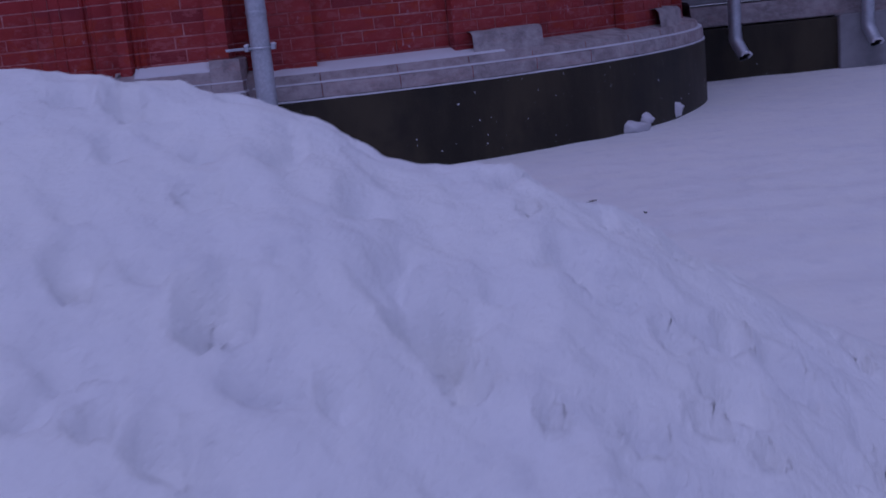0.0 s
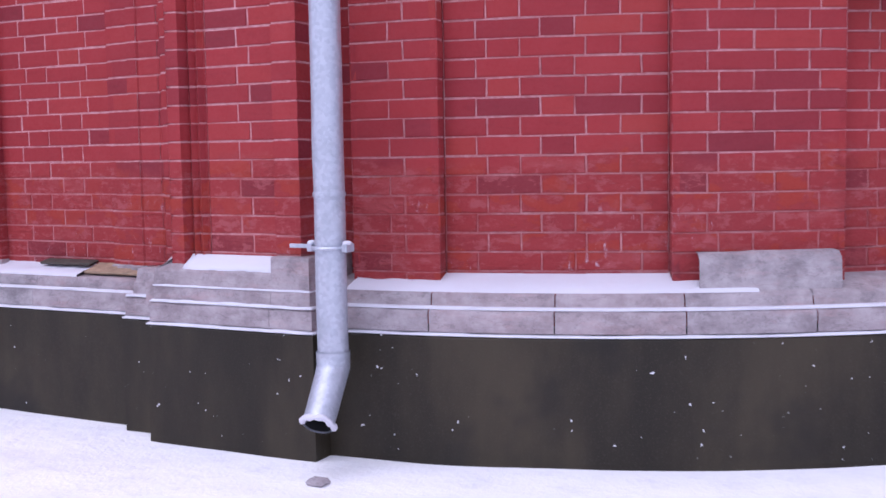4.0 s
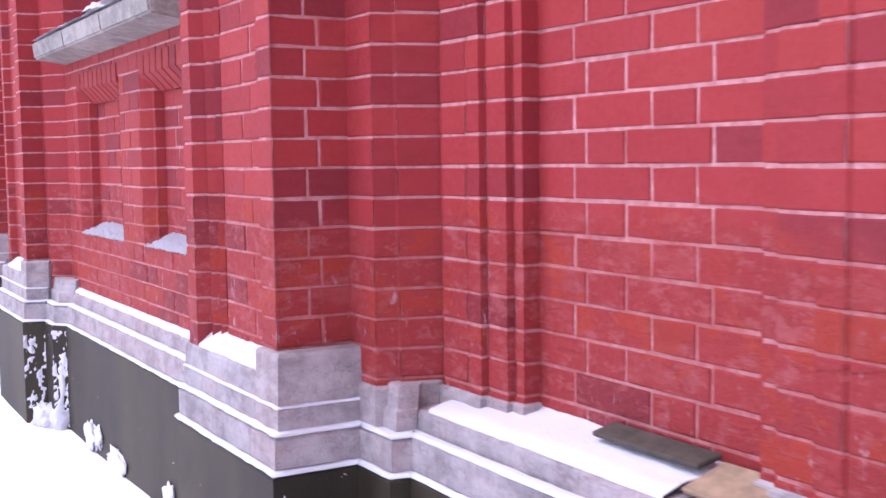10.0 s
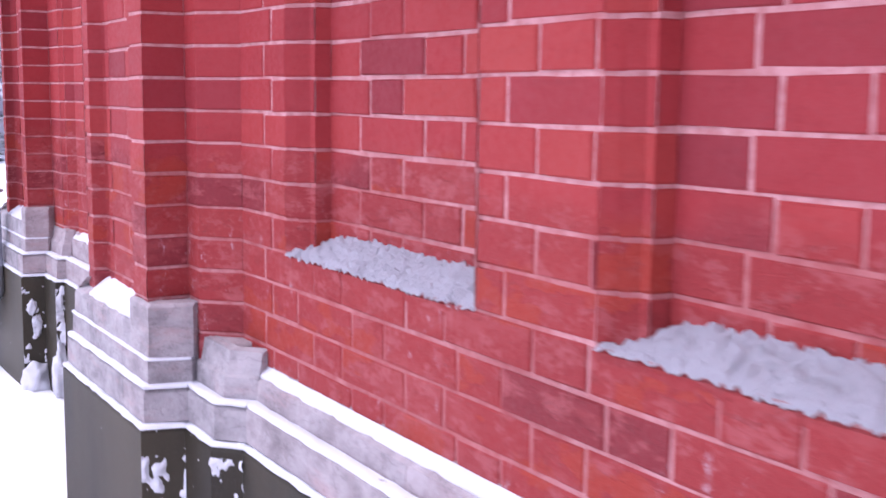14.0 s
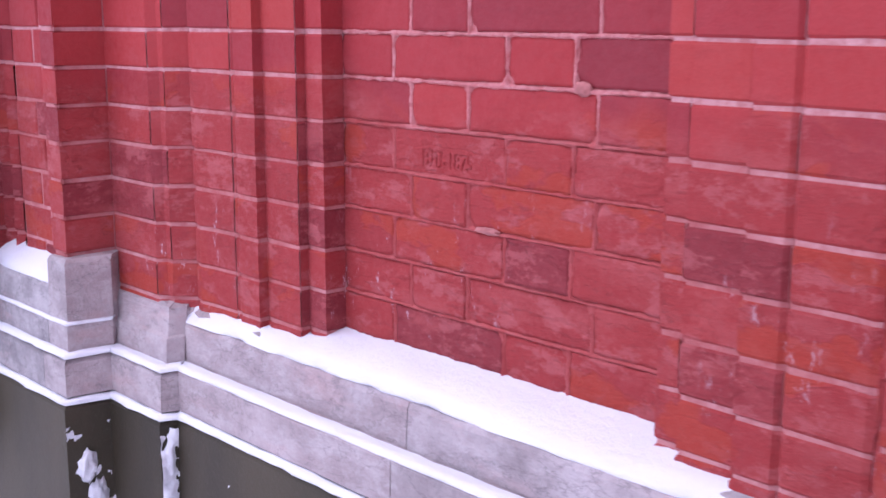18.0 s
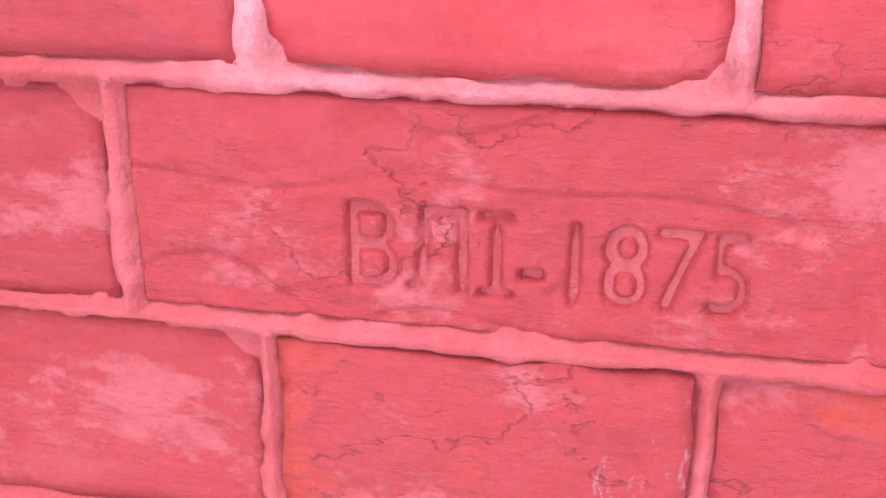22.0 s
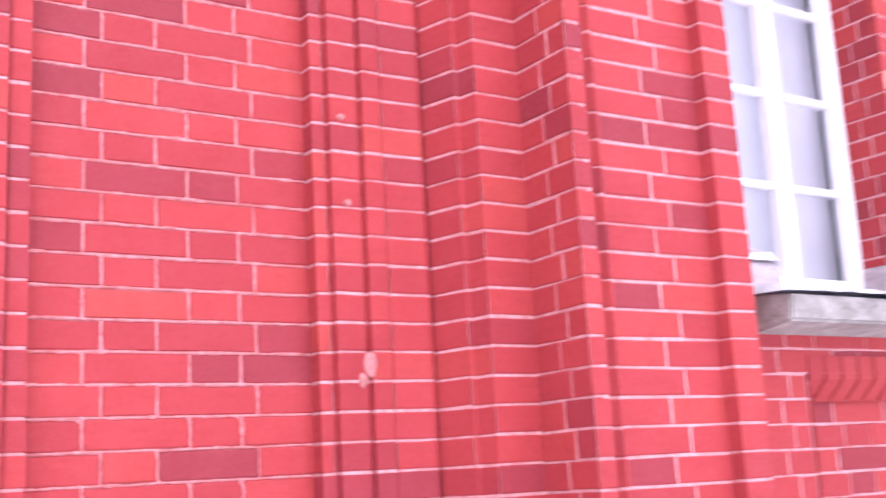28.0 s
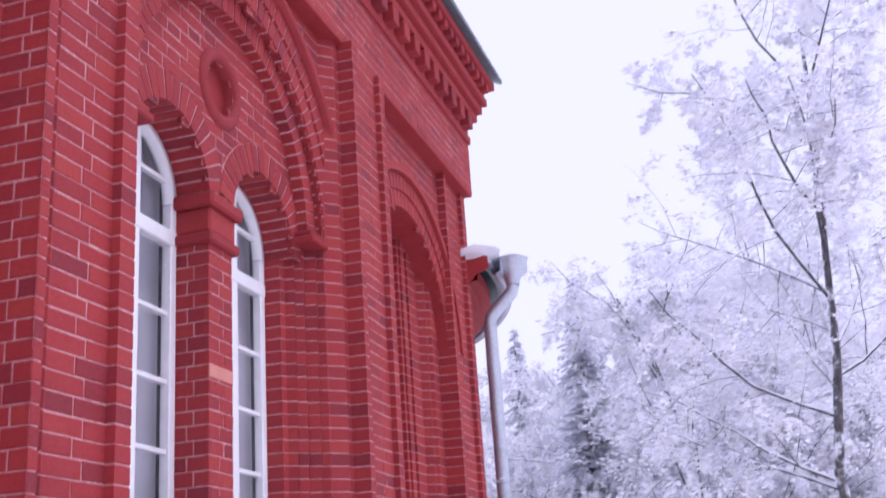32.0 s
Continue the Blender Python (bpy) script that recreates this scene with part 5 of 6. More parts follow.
# ---- downpipes ----
def downpipe(x, y, z_top, out, tilt, hopper=True, r=0.060, clamps=(0.735, 2.55)):
    ob = holder("downpipe", "dented galvanised round downpipe with an angled outlet, on the wall", "downpipe", group="downpipes", at=(x, y, -0.12))
    o = Vector((x, y, -0.12))
    loc = lambda p: Vector(p) - o
    bm = bmesh.new()
    n = 18
    path = [(x + 0.002 * math.sin(3.1 * i), y + 0.002 * math.cos(2.3 * i), 0.30 + (z_top - 0.30) * i / n) for i in range(n + 1)]
    tube(bm, [loc(p) for p in path], [r * (1 + 0.006 * math.sin(i * 1.7)) for i in range(n + 1)], 24)
    part("pipe", bm, METAL, ob, smooth=True)
    for z in (0.93, 2.05, 3.2):
        bm = bmesh.new()
        tube(bm, [loc((x, y, z)), loc((x, y, z + 0.012)), loc((x, y, z + 0.02))], [r + 0.003, r + 0.004, r + 0.001], 24)
        part("seam", bm, METAL, ob, "folded pipe seam", True)
    end = Vector(out)
    a, b = Vector((x, y, 0.335)), Vector((x, y, 0.27))
    bm = bmesh.new()
    d = (end - b).normalized()
    tube(bm, [loc(a), loc(b + Vector((0, 0, 0.005))), loc(b + d * 0.05), loc(end)], [r + 0.006, r + 0.005, r + 0.003, r], 24)
    part("outlet_elbow", bm, METAL, ob, "angled outlet with a torn lip", True)
    # inner tube coloured near black for the shade inside the pipe
    bm = bmesh.new()
    tube(bm, [loc(end - d * 0.004), loc(b)], [r - 0.006, r - 0.004], 24)
    part("dark_throat", bm, THROAT_SHADE, ob, "inside of the outlet, its shade put into the colour", True)
    side = d.cross(Vector((0, 0, 1))).normalized()
    up = side.cross(d)
    bm = bmesh.new()
    lip = [loc(end + r * 1.02 * (math.cos(t) * side + math.sin(t) * up) + d * 0.004 * math.sin(5 * t)) for t in [0.3 + 0.27 * i for i in range(13)]]
    tube(bm, lip, [0.006 + 0.009 * abs(math.sin(1.9 * i)) for i in range(13)], 7)
    part("snow_rim", bm, SNOW, ob, "snow caught on the outlet's rim", True)
    for z in clamps:
        if z > z_top:
            continue
        bm = bmesh.new()
        ringp = [loc((x + (r + 0.008) * math.cos(t), y + (r + 0.008) * math.sin(t), z)) for t in [2 * math.pi * i / 24 for i in range(25)]]
        tube(bm, ringp, 0.008, 6)
        for s in (-1, 1):
            box(bm, loc((x + s * (r + 0.018) - 0.012, y - 0.03, z - 0.016)), loc((x + s * (r + 0.018) + 0.012, y + 0.03, z + 0.016)), 0.003)
        box(bm, loc((x - 0.21, y + 0.03, z - 0.008)), loc((x - r, y + 0.042, z + 0.008)), 0.002)
        cl = part("clamp", bm, METAL, ob, "bolted metal pipe clamp")
        for s in (-1, 1):
            bm = bmesh.new()
            bmesh.ops.create_icosphere(bm, subdivisions=2, radius=0.017, matrix=Matrix.LocRotScale(loc((x + s * (r + 0.018), y - 0.005, z + 0.018)), None, (1.1, 1.4, 0.6)))
            part("clamp_snow", bm, SNOW, cl, "small cap of snow", True)
    if hopper:
        top = Vector((x + 0.03, y - 0.24, z_top + 0.32))
        bm = bmesh.new()
        tube(bm, [loc(p) for p in ((x, y, z_top), (x, y - 0.03, z_top + 0.06), (x + 0.015, y - 0.13, z_top + 0.16), (x + 0.028, y - 0.22, z_top + 0.25), top)], r, 20)
        part("swan_neck", bm, METAL, ob, "bent neck under the hopper", True)
        bm = bmesh.new()
        tube(bm, [loc(top + Vector((0, 0, q))) for q in (0.0, 0.07, 0.13, 0.24, 0.25)], [r, r + 0.02, 0.145, 0.155, 0.165], 22)
        tube(bm, [loc(top + Vector((0, 0, q))) for q in (0.25, 0.2)], [0.15, 0.14], 22)
        part("hopper", bm, METAL, ob, "funnel-shaped rainwater hopper", True)
        bm = bmesh.new()
        bmesh.ops.create_icosphere(bm, subdivisions=3, radius=0.15, matrix=Matrix.LocRotScale(loc(top + Vector((0, 0, 0.23))), None, (1, 1, 0.45)))
        part("hopper_snow", bm, SNOW, ob, "snow in the hopper", True)
    else:
        bm = bmesh.new()
        tube(bm, [loc((x, y, z_top)), loc((x, y, z_top + 0.02))], r + 0.004, 20)
        part("collar", bm, METAL, ob)
    return ob


downpipe(0.475, 6.572, 4.02, (0.51, 6.40, 0.085), 0)
downpipe(-8.40, 6.695, 5.6, (-8.62, 6.64, 0.07), 0, hopper=False, r=0.048)
downpipe(4.42, 10.72, 4.6, (4.47, 10.60, 0.12), 0, hopper=False)
downpipe(5.75, 10.86, 5.4, (5.78, 10.74, 0.12), 0, hopper=False)
bm = bmesh.new()
box(bm, (0.50, 6.31, -0.125), (0.58, 6.38, -0.098), 0.012)
tagged(part("splash_stone", bm, STONE, None), "small stone half buried in snow below the downpipe", "stone")

# ---- snow on the ground ----
def ground_z(x, y):
    z = -0.120 + 0.020 * noise.noise((x * 0.5, y * 0.5, 0.0)) + 0.008 * noise.noise((x * 2.3, y * 2.3, 3.0))
    if 3.0 < y < 6.5 and -10 < x < 4:
        z += 0.012 * noise.noise((x * 5.0, y * 5.0, 9.0)) + 0.016 * noise.noise((x * 1.3, y * 4.2, 2.0)) + 0.006 * max(0.0, noise.noise((x * 3.0, y * 9.0, 6.0)))
    far_off = math.hypot(x + 3, y - 4)
    if far_off > 14:
        z += 0.25 * noise.noise((x * 0.08, y * 0.08, 5.0)) * min(1, (far_off - 14) / 20)
    return z


def spread(lo, hi, near_lo, near_hi, step, grow):
    out = []
    v = near_lo
    while v <= near_hi:
        out.append(v)
        v += step
    s, v = step, out[-1]
    while v < hi:
        s *= grow
        v += s
        out.append(min(v, hi))
    s, v = step, out[0]
    while v > lo:
        s *= grow
        v -= s
        out.insert(0, max(v, lo))
    return out


gx, gy = spread(-700, 700, -11, 6, 0.075, 1.22), spread(-700, 700, -1, 11, 0.075, 1.22)
V = [(x, y, ground_z(x, y)) for y in gy for x in gx]
F = [(j * len(gx) + i, j * len(gx) + i + 1, (j + 1) * len(gx) + i + 1, (j + 1) * len(gx) + i) for j in range(len(gy) - 1) for i in range(len(gx) - 1)]
tagged(raw("ground", V, F, SNOW_GROUND, smooth=True), "trodden white snow covering the ground round the church", "ground", kind="structure")

CREST = ((-6.0, -0.4), (-4.7, -0.35), (-3.4, 0.7), (-2.0, 1.0), (-0.5, 0.95), (0.5, 0.86), (0.68, 0.84), (0.80, 0.81), (1.02, 0.76), (1.22, 0.68), (1.31, 0.62), (1.43, 0.575), (1.60, 0.55), (1.68, 0.485), (1.80, 0.41), (1.97, 0.30), (2.2, 0.13), (2.5, -0.03), (2.9, -0.16), (3.4, -0.3))


def crest(x):
    for (a, za), (b, zb) in zip(CREST, CREST[1:]):
        if a <= x <= b:
            return za + (zb - za) * (x - a) / (b - a)
    return CREST[0][1] if x < CREST[0][0] else CREST[-1][1]


def heap_z(x, y):
    wob = 0.10 * noise.noise((x * 1.7, 4.0, 2.0))
    d = y - (2.2 + wob)
    c = crest(x + 0.05 * noise.noise((x * 3, y * 3, 8.0)))
    fall = 0.40 * max(0, -d) + 0.10 * max(0, -d) ** 2 if d < 0 else 0.55 * d + 0.25 * d * d
    low = min(1.0, max(0.0, (0.46 - c) / 0.24))
    z = c - fall * (0.6 + 0.4 * max(0.0, c + 0.3)) * (1 - 0.5 * low if d > 0 else 1.0)
    z += 0.022 * noise.noise((x * 2.6, y * 2.6, 1.0)) + 0.016 * noise.noise((x * 6.5, y * 6.5, 2.0)) + 0.014 * noise.noise((x * 13, y * 13, 6.0)) + 0.007 * noise.noise((x * 27, y * 27, 6.0))
    pit = noise.noise((x * 5.2 + 9, y * 5.2, 12.0))
    z -= 0.22 * max(0, pit - 0.34)
    pit = noise.noise((x * 9.5 + 3, y * 9.5, 15.0))
    z -= 0.20 * max(0, pit - 0.36)
    if abs(d) < 0.10:
        z -= 0.02 * (1 - abs(d) / 0.1)
    return z


rp = random.Random(12)
DENTS = [(rp.uniform(-0.6, 2.3), rp.uniform(0.6, 2.15), rp.uniform(0.02, 0.065), rp.uniform(0.05, 0.10)) for _ in range(95)]


def dent(x, y):
    z = 0.0
    for px, py, r, d in DENTS:
        if abs(x - px) < 1.6 * r and abs(y - py) < 1.6 * r:
            q = math.hypot(x - px, (y - py) * 0.8) / r * (1 + 0.35 * noise.noise((x * 22, y * 22, px * 9)))
            if q < 1.5:
                z -= d * (1 - q ** 3) if q < 1 else -0.10 * d * (1 - abs(q - 1.25) * 4)
    return z


hx, hy = [-5 + 0.04 * i for i in range(108)] + [-0.68 + 0.0125 * i for i in range(352)], [-0.9 + 0.0133 * i for i in range(360)]
m = len(hx)
V = [(x, y, heap_z(x, y) + dent(x, y)) for y in hy for x in hx]
F = [(j * m + i, j * m + i + 1, (j + 1) * m + i + 1, (j + 1) * m + i) for j in range(len(hy) - 1) for i in range(m - 1)]
F = [f for f in F if max(V[i][2] for i in f) > -0.2]
tagged(raw("snowbank", V, F, SNOW_HEAP, smooth=True), "high lumpy bank of shovelled snow with dents and footmarks", "snowbank")

# snow stuck to the plinth
def clump(x, y, z, sx, sy, sz, seed):
    bm = bmesh.new()
    bmesh.ops.create_icosphere(bm, subdivisions=3, radius=1.0)
    for v in bm.verts:
        n = 0.55 * noise.noise(v.co * 1.9 + Vector((seed, 0, 0))) + 0.45 * noise.noise(v.co * 5.0 + Vector((0, seed, 0)))
        v.co *= 1 + n
        v.co = Vector((x + v.co.x * sx, y + v.co.y * sy, z + v.co.z * sz))
    tagged(part("snow_clump", bm, SNOW, None, smooth=True), "clump of wind-blown snow stuck to the dark plinth", "snow", group="snow stuck to the plinth")


CLUMPS = [(-2.12, 6.64, -0.09, 0.05, 0.09, 0.07), (-2.13, 6.70, -0.03, 0.018, 0.04, 0.05), (-5.40, 6.57, -0.09, 0.06, 0.05, 0.07), (-5.24, 6.63, -0.08, 0.03, 0.05, 0.07), (-5.235, 6.635, 0.10, 0.012, 0.02, 0.10),
          (-5.36, 6.60, -0.10, 0.10, 0.05, 0.08), (-4.75, 6.65, -0.07, 0.10, 0.02, 0.07), (-4.60, 6.65, -0.04, 0.05, 0.012, 0.05), (-4.30, 6.65, -0.08, 0.12, 0.02, 0.05), (-3.55, 6.65, -0.05, 0.06, 0.015, 0.05),
          (-3.05, 6.60, -0.03, 0.04, 0.02, 0.08), (-7.982, 6.78, 0.25, 0.012, 0.02, 0.035), (-7.98, 6.80, 0.17, 0.010, 0.02, 0.05),
          (-7.97, 6.79, -0.08, 0.05, 0.06, 0.08), (-7.76, 6.85, -0.02, 0.03, 0.04, 0.12)]
for n, c in enumerate(CLUMPS):
    clump(*c, n * 3.7)
for a, z, s in ((0.78, -0.10, 0.11), (0.83, -0.07, 0.06), (0.97, -0.06, 0.04)):
    clump(*on_arc(3.76, a), z, s, s * 0.6, 0.05, a * 31)

# wind-blown frost crusted on the narrow sides of the plinth
def frost(p, q, z0, z1, level, seed):
    p, q = Vector((*p, 0)), Vector((*q, 0))
    d = (q - p).normalized()
    out = Vector((d.y, -d.x, 0))
    nu, nv = max(6, int((q - p).length / 0.006)), int((z1 - z0) / 0.006)
    at = lambda u, z: 0.6 * noise.noise((u * 26 + seed, z * 9, 1.0)) + 0.5 * noise.noise((u * 70, z * 45 + seed, 4.0))
    V, keep, F = [], [], []
    for j in range(nv + 1):
        for i in range(nu + 1):
            u, z = (q - p).length * i / nu, z0 + (z1 - z0) * j / nv
            n = at(u, z) - level
            V.append(p + d * u + out * (max(-0.002, min(0.012, 0.03 * n))) + Vector((0, 0, z)))
            keep.append(n)
    m = nu + 1
    for j in range(nv):
        for i in range(nu):
            f = (j * m + i, j * m + i + 1, (j + 1) * m + i + 1, (j + 1) * m + i)
            if max(keep[k] for k in f) > 0:
                F.append(f)
    tagged(raw("plinth_frost", V, F, SNOW, None, smooth=True), "ragged crust of blown snow on the dark plinth's side", "snow", group="snow stuck to the plinth", kind="stuff")


for n, (p, q, z0, z1, level) in enumerate((((-7.775, 6.835), (-7.765, 6.87), -0.12, 0.37, -0.12), ((-7.99, 6.74), (-7.975, 6.835), 0.0, 0.34, 0.16), ((-5.475, 6.50), (-5.445, 6.60), -0.12, 0.32, 0.12), ((-5.27, 6.60), (-5.21, 6.655), -0.12, 0.36, 0.02),
                                           ((-2.15, 6.50), (-2.15, 6.735), -0.12, 0.06, 0.0))):
    frost(p, q, z0, z1, level, n * 5.3)


# scraps of bark and twigs on the snow
def scrap(x, y, length, turn, seed):
    bm = bmesh.new()
    r = random.Random(seed)
    z = ground_z(x, y) + 0.004
    d = Vector((math.cos(turn), math.sin(turn), 0))
    tube(bm, [Vector((x, y, z)) + d * length * (i / 4 - 0.5) + Vector((r.uniform(-0.004, 0.004), r.uniform(-0.004, 0.004), r.uniform(0, 0.006))) for i in range(5)], [0.003, 0.005, 0.004, 0.004, 0.002], 5, True)
    tagged(part("twig_scrap", bm, PLANK, None), "small dark scrap of twig lying on the snow", "twig", group="scraps on the snow")


for n, (x, y, length, turn) in enumerate(((1.37, 4.77, 0.05, 1.5), (0.49, 4.67, 0.03, 0.2), (2.33, 4.76, 0.02, 0.8), (2.14, 5.12, 0.06, 0.4), (1.18, 4.74, 0.03, 0.1), (1.55, 4.99, 0.02, 1.2))):
    scrap(x, y, length, turn, n)

# ---- the stamped brick and small flaws in the wall ----
def stamp():
    """Presses the stamped characters into their brick as a soft relief."""
    best = min(wall_ins.singles, key=lambda o: (o.matrix_basis.translation - Vector((-7.278, P_INS, 0.923))).length)
    place = best.matrix_basis.copy()
    bpy.data.objects.remove(best)
    cu = bpy.data.curves.new("characters", "FONT")
    cu.body = "ВЛІ-1875"
    cu.resolution_u = 3
    tob = new("characters", cu)
    glyphs = bpy.data.meshes.new_from_object(tob.evaluated_get(bpy.context.evaluated_depsgraph_get()))
    bpy.data.objects.remove(tob)
    glyphs.calc_loop_triangles()
    co = np.array([v.co[:2] for v in glyphs.vertices])
    lo, hi = co.min(0), co.max(0)
    co = (co - lo) / (hi - lo) * (0.115, 0.027) + (0.066, 0.011)
    w, h, step = 0.2505, COURSE - JOINT, 0.0009
    nx, nz = int(w / step), int(h / step)
    X, Z = np.meshgrid(np.linspace(0, w, nx + 1), np.linspace(0, h, nz + 1))
    deep = np.zeros(X.shape)
    for tri in glyphs.loop_triangles:
        a, b, c = (co[i] for i in tri.vertices)
        s1 = (b[0] - a[0]) * (Z - a[1]) - (b[1] - a[1]) * (X - a[0])
        s2 = (c[0] - b[0]) * (Z - b[1]) - (c[1] - b[1]) * (X - b[0])
        s3 = (a[0] - c[0]) * (Z - c[1]) - (a[1] - c[1]) * (X - c[0])
        deep[((s1 >= 0) & (s2 >= 0) & (s3 >= 0)) | ((s1 <= 0) & (s2 <= 0) & (s3 <= 0))] = 1.0
    for _ in range(2):
        pad = np.pad(deep, 1)
        deep = (pad[1:-1, 1:-1] * 2 + pad[:-2, 1:-1] + pad[2:, 1:-1] + pad[1:-1, :-2] + pad[1:-1, 2:]) / 6
    V = []
    for j in range(nz + 1):
        for i in range(nx + 1):
            x, z = X[j, i], Z[j, i]
            n = noise.noise((x * 38, 3.0, z * 38))
            crack = abs(noise.noise((x * 14, 8.0, z * 22)))
            y = 0.0012 * n + 0.0008 * noise.noise((x * 130, 1.0, z * 160)) + (0.0012 * (1 - crack / 0.04) if crack < 0.04 else 0.0)
            y += 0.0052 * deep[j, i] * (0.85 + 0.3 * noise.noise((x * 60, 5.0, z * 60)))
            if i in (0, nx) or j in (0, nz):
                y += 0.003
            V.append((x, y, z))
    q = nx + 1
    F = [(j * q + i, j * q + i + 1, (j + 1) * q + i + 1, (j + 1) * q + i) for j in range(nz) for i in range(nx)]
    rim = [i for i in range(q)] + [j * q + nx for j in range(1, nz + 1)] + [nz * q + i for i in range(nx - 1, -1, -1)] + [j * q for j in range(nz - 1, 0, -1)]
    k = len(V)
    V += [(V[i][0], 0.03, V[i][2]) for i in rim]
    F += [(rim[(a + 1) % len(rim)], rim[a], k + a, k + (a + 1) % len(rim)) for a in range(len(rim))]
    ob = raw("stamped_brick", V, F, BRICK, wall_ins.root, "red brick stamped with the date 1875", True)
    ob.matrix_basis = place
    return ob


stamp()


def blob(x, y, z, sx, sz, seed, mat, name="mortar_blob", label="lump of pinkish mortar left on the brickwork"):
    bm = bmesh.new()
    bmesh.ops.create_icosphere(bm, subdivisions=3, radius=1.0)
    for v in bm.verts:
        v.co *= 1 + 0.4 * noise.noise(v.co * 1.9 + Vector((seed, 2, 0)))
        v.co = Vector((x + v.co.x * sx, y + v.co.y * 0.006, z + v.co.z * sz))
    part(name, bm, mat, wall_ins.root, label, True)


for n, (x, y, z, sx, sz) in enumerate(((-6.874, P_INS, 1.075, 0.015, 0.011), (-6.60, 6.885, 1.57, 0.018, 0.032),
                                     (-6.62, 6.89, 1.53, 0.013, 0.018), (-6.64, 6.90, 1.99, 0.011, 0.009), (-6.65, 6.90, 2.22, 0.011, 0.009), (-7.06, P_INS, 0.845, 0.028, 0.006))):
    blob(x, y, z, sx, sz, n * 2.3, LUMP)

# ---- trees ----
class Wood:
    def __init__(self, seed):
        self.r = random.Random(seed)
        self.V, self.F = [], []
        self.tv, self.tf = [], []

    def limb(self, pts, radii, sides, twig=False):
        V, F = (self.tv, self.tf) if twig else (self.V, self.F)
        start = len(V)
        a = None
        for i, p in enumerate(pts):
            d = (pts[min(i + 1, len(pts) - 1)] - pts[max(i - 1, 0)]).normalized()
            a = d.orthogonal().normalized() if a is None else (a - a.dot(d) * d).normalized()
            b = d.cross(a)
            for j in range(sides):
                t = 2 * math.pi * j / sides
                V.append(p + radii[i] * (math.cos(t) * a + math.sin(t) * b))
        for i in range(len(pts) - 1):
            for j in range(sides):
                k = start + i * sides
                F.append((k + j, k + (j + 1) % sides, k + sides + (j + 1) % sides, k + sides + j))

    def grow(self, p, d, length, radius, depth, droop):
        r = self.r
        n = 6 if depth > 1 else 4
        pts, radii = [p.copy()], [radius]
        for i in range(n):
            bend = Vector((r.gauss(0, 0.16), r.gauss(0, 0.16), r.gauss(0, 0.10) - droop * (0.6 if depth < 3 else 0.0)))
            d = (d + bend).normalized()
            p = p + d * length / n
            pts.append(p.copy())
            radii.append(radius * (1 - 0.75 * (i + 1) / n))
        self.limb(pts, radii, 7 if depth >= 3 else 4 if depth == 2 else 3, depth <= 1)
        if depth <= 1:
            for i in range(5 if depth else 4):
                u = (i + r.random()) / 5
                q = min(int(u * n), n - 1)
                at = pts[q].lerp(pts[q + 1], u * n - q)
                s = r.uniform(0.03, 0.085)
                k = len(self.tv)
                self.tv += [at + Vector((r.uniform(-s, s), r.uniform(-s, s), r.uniform(-0.3, 0.6) * s)) for _ in range(4)]
                self.tf += [(k, k + 1, k + 2), (k, k + 2, k + 3), (k, k + 1, k + 3)]
        if depth == 0:
            return
        kids = {4: 18, 3: 10, 2: 8, 1: 6}[depth]
        for i in range(kids):
            u = (0.28 if depth == 4 else 0.15) + (0.85 - 0.15) * (i + r.random()) / kids
            q = min(int(u * n), n - 1)
            at = pts[q].lerp(pts[q + 1], u * n - q)
            axis = (pts[q + 1] - pts[q]).normalized()
            side = axis.orthogonal().normalized()
            side.rotate(Matrix.Rotation(r.uniform(0, 2 * math.pi), 3, axis))
            nd = (axis * r.uniform(0.25, 0.7) + side + Vector((0, 0, 0.25 if depth > 2 else 0.0))).normalized()
            self.grow(at, nd, length * r.uniform(0.34, 0.55) * (1.1 - 0.5 * u), radius * 0.42 * (1 - 0.5 * u), depth - 1, droop)


FROST = make_snow("frosted_twigs", 9.0, (0.90, 0.89, 1.0), strength=0.1)


def bare_tree(seed, height, droop, lean=(0, 0)):
    w = Wood(seed)
    w.grow(Vector((0, 0, -0.2)), Vector((lean[0], lean[1], 1)).normalized(), height, 0.024 * height * 0.42, 4, droop)
    ob = holder("snowy_tree", "bare deciduous tree with every branch heaped with snow", "tree", group="snowy trees")
    raw("trunk", w.V, w.F, BARK, ob, "dark trunk and limbs with snow on top", True)
    raw("crown", w.tv, w.tf, FROST, ob, "fine snow-covered twigs")
    return ob


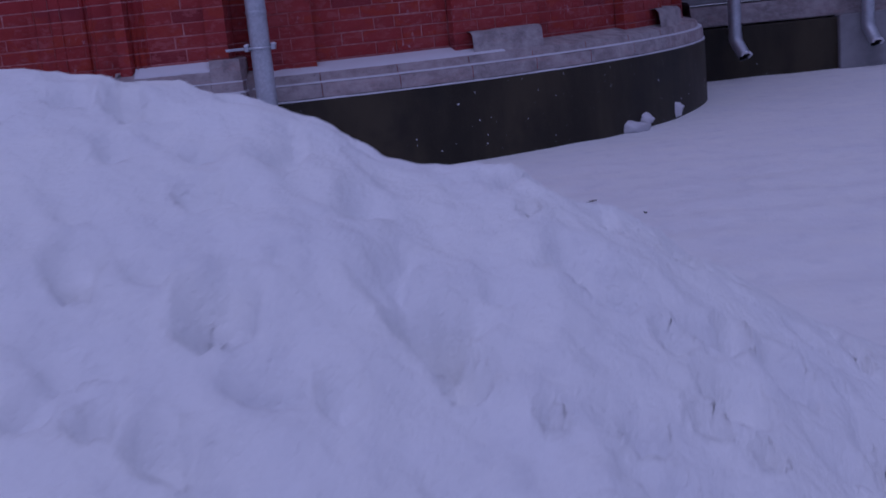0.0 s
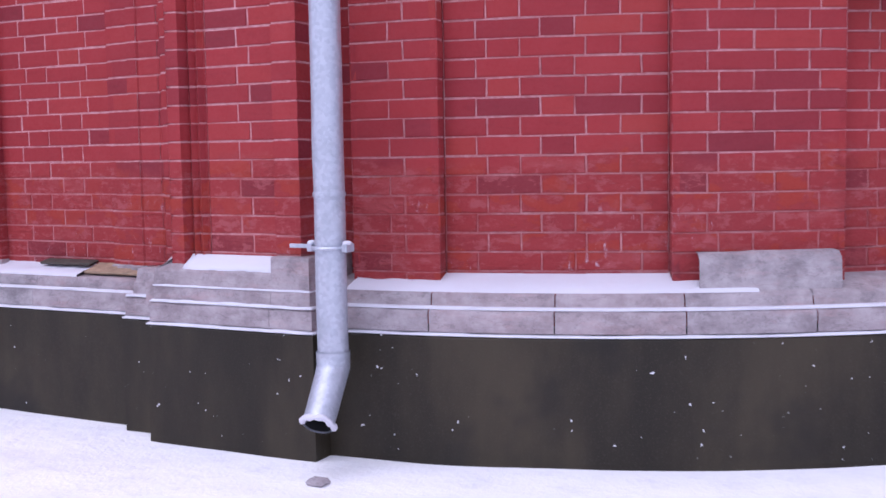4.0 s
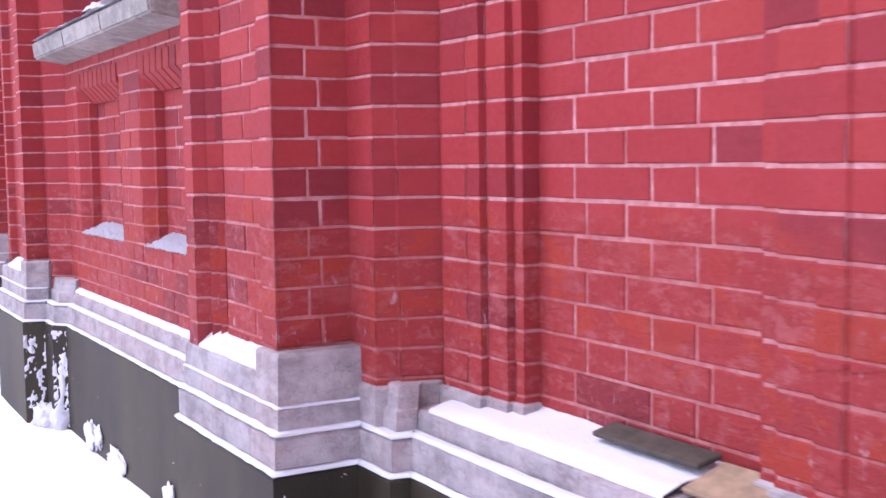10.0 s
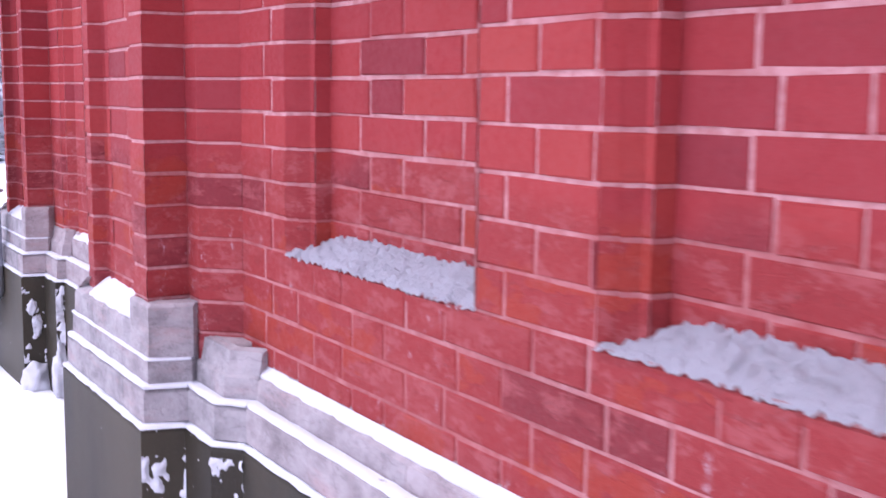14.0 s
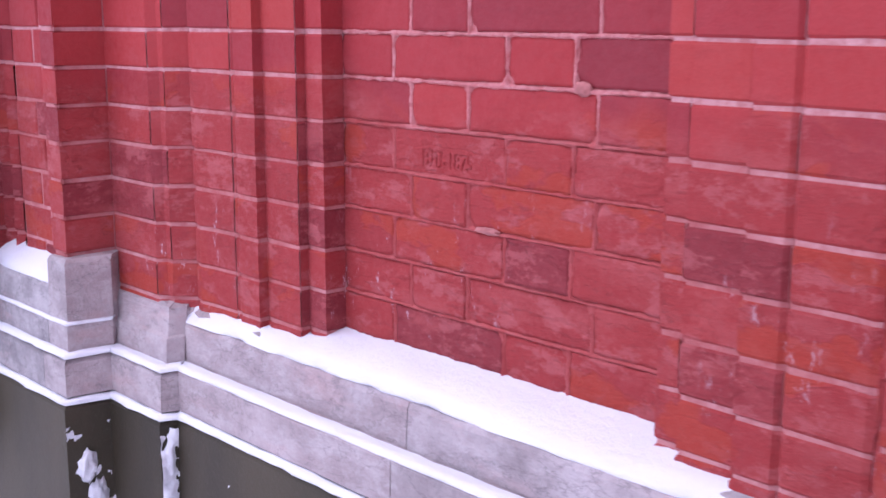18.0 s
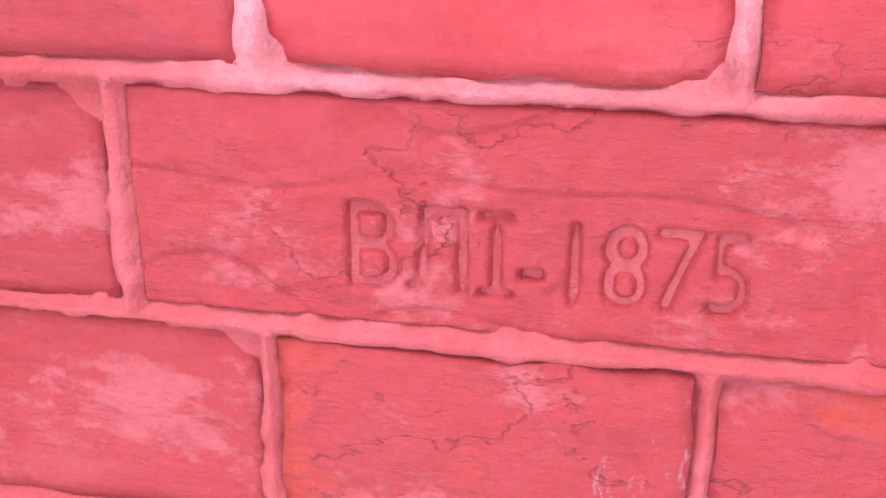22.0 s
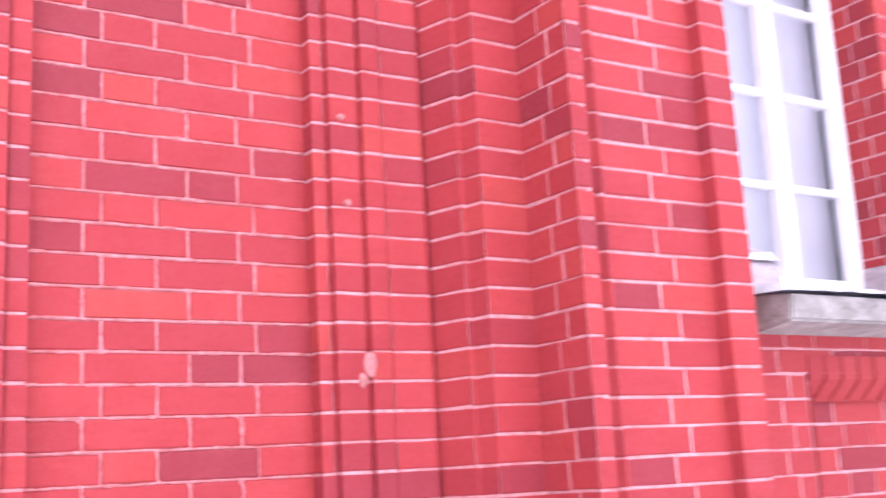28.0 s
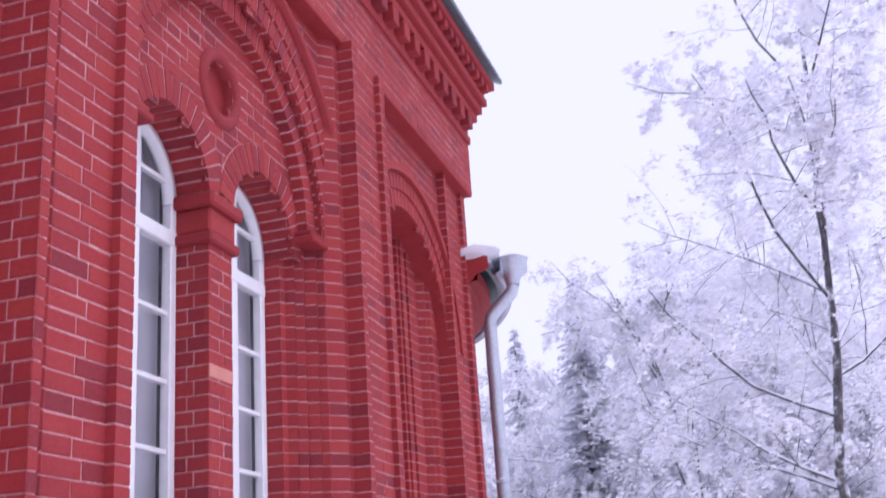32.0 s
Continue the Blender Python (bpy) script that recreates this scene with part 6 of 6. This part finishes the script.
def spruce(seed, height):
    r = random.Random(seed)
    V, F, S, G = [], [], [], []
    n = int(height * 5)
    for i in range(n):
        u = i / n
        z = 0.6 + (height - 0.6) * u
        reach = (height * 0.17) * (1 - u) ** 0.85 + 0.12
        for k in range(9):
            a = r.uniform(0, 2 * math.pi)
            L = reach * r.uniform(0.7, 1.1)
            steps = 5
            for s in range(steps):
                for sd in (-1, 1):
                    f0 = (s + 0.3) / steps
                    wdt = 0.20 * L * (1.1 - f0) + 0.08
                    base_p = Vector((math.cos(a) * L * f0, math.sin(a) * L * f0, z - 0.35 * L * f0 ** 1.5 + r.uniform(-0.05, 0.05)))
                    tip = base_p + Vector((math.cos(a + sd * 0.7), math.sin(a + sd * 0.7), -0.35)) * wdt * 1.6
                    mid = base_p + Vector((math.cos(a), math.sin(a), -0.15)) * L / steps * 1.2
                    k0 = len(V)
                    V += [base_p, tip, mid]
                    F.append((k0, k0 + 1, k0 + 2))
                    if r.random() < 0.95:
                        k0 = len(S)
                        lift = Vector((0, 0, 0.03 + 0.02 * r.random()))
                        S += [base_p + lift, tip.lerp(base_p, 0.15) + lift, mid + lift]
                        G.append((k0, k0 + 1, k0 + 2))
    ob = holder("spruce", "tall spruce laden with frost and snow", "tree", group="spruces")
    bm = bmesh.new()
    tube(bm, [(0, 0, -0.3), (0, 0, height * 0.5), (0, 0, height)], [0.018 * height, 0.01 * height, 0.01], 8)
    part("trunk", bm, BARK, ob)
    raw("needles", V, F, NEEDLES, ob, "drooping boughs white with frost")
    raw("bough_snow", S, G, FROST, ob, "snow lying on the boughs")
    return ob


def plant(proto, x, y, s, turn):
    return copy_thing(proto, Matrix.LocRotScale((x, y, -0.15), Euler((0, 0, turn)), (s, s, s)))


rt = random.Random(77)
protos = [bare_tree(1, 11.0, 0.16, (-0.06, 0.035)), bare_tree(2, 12.0, 0.10, (-0.05, 0.27)), bare_tree(4, 9.0, 0.18)]
protos[0].matrix_basis = Matrix.LocRotScale((9.2, 2.85, -0.15), Euler((0, 0, 0.0)), (1, 1, 1))
protos[1].matrix_basis = Matrix.LocRotScale((13.0, 5.05, -0.15), Euler((0, 0, 0.0)), (0.75, 0.75, 0.75))
protos[2].matrix_basis = Matrix.LocRotScale((17.0, 5.0, -0.15), Euler((0, 0, 2.2)), (0.9, 0.9, 0.9))
for i, (x, y, s) in enumerate(((22, 9.0, 0.75), (23, 6.0, 0.95), (18.5, 7.6, 0.6), (27, 10.5, 0.85), (30, 7.0, 1.1), (34, 13.0, 1.0), (38, 9.0, 1.2), (26, 3.5, 1.1), (21, 2.0, 1.0), (33, 4.0, 1.3), (42, 14.5, 1.2), (44, 6.5, 1.4), (30, 15.0, 0.9), (15.5, 3.2, 0.7), (24, 7.6, 0.8), (36, 6.0, 1.2), (29, 12.5, 0.8), (16.0, 6.6, 0.55), (19.0, 4.0, 0.7), (20.5, 5.6, 0.7), (17.5, 2.0, 0.85), (23.0, 3.6, 0.9), (26.0, 8.6, 0.8), (14.2, 4.0, 0.5))):
    plant(protos[2 if i % 3 else 0], x, y, s, rt.uniform(0, 6.28))
sp = [spruce(5, 12.0), spruce(6, 15.0)]
sp[0].matrix_basis = Matrix.LocRotScale((18.5, 8.8, -0.15), Euler((0, 0, 0.4)), (0.84, 0.84, 0.84))
sp[1].matrix_basis = Matrix.LocRotScale((-27.0, 8.5, -0.15), Euler((0, 0, 1.4)), (1, 1, 1))
for i, (x, y, s) in enumerate(((36, 16.5, 1.0), (46, 11.0, 1.1), (50, 4.0, 1.2), (47, 17, 1.1), (-31, 6.3, 1.0), (-34, 10.5, 1.1), (-29, 12.0, 0.9), (-38, 4.0, 1.1), (-40, 8.0, 1.2), (-26, 15.0, 1.0), (-44, 13.0, 1.2))):
    plant(sp[i % 2], x, y, s, rt.uniform(0, 6.28))
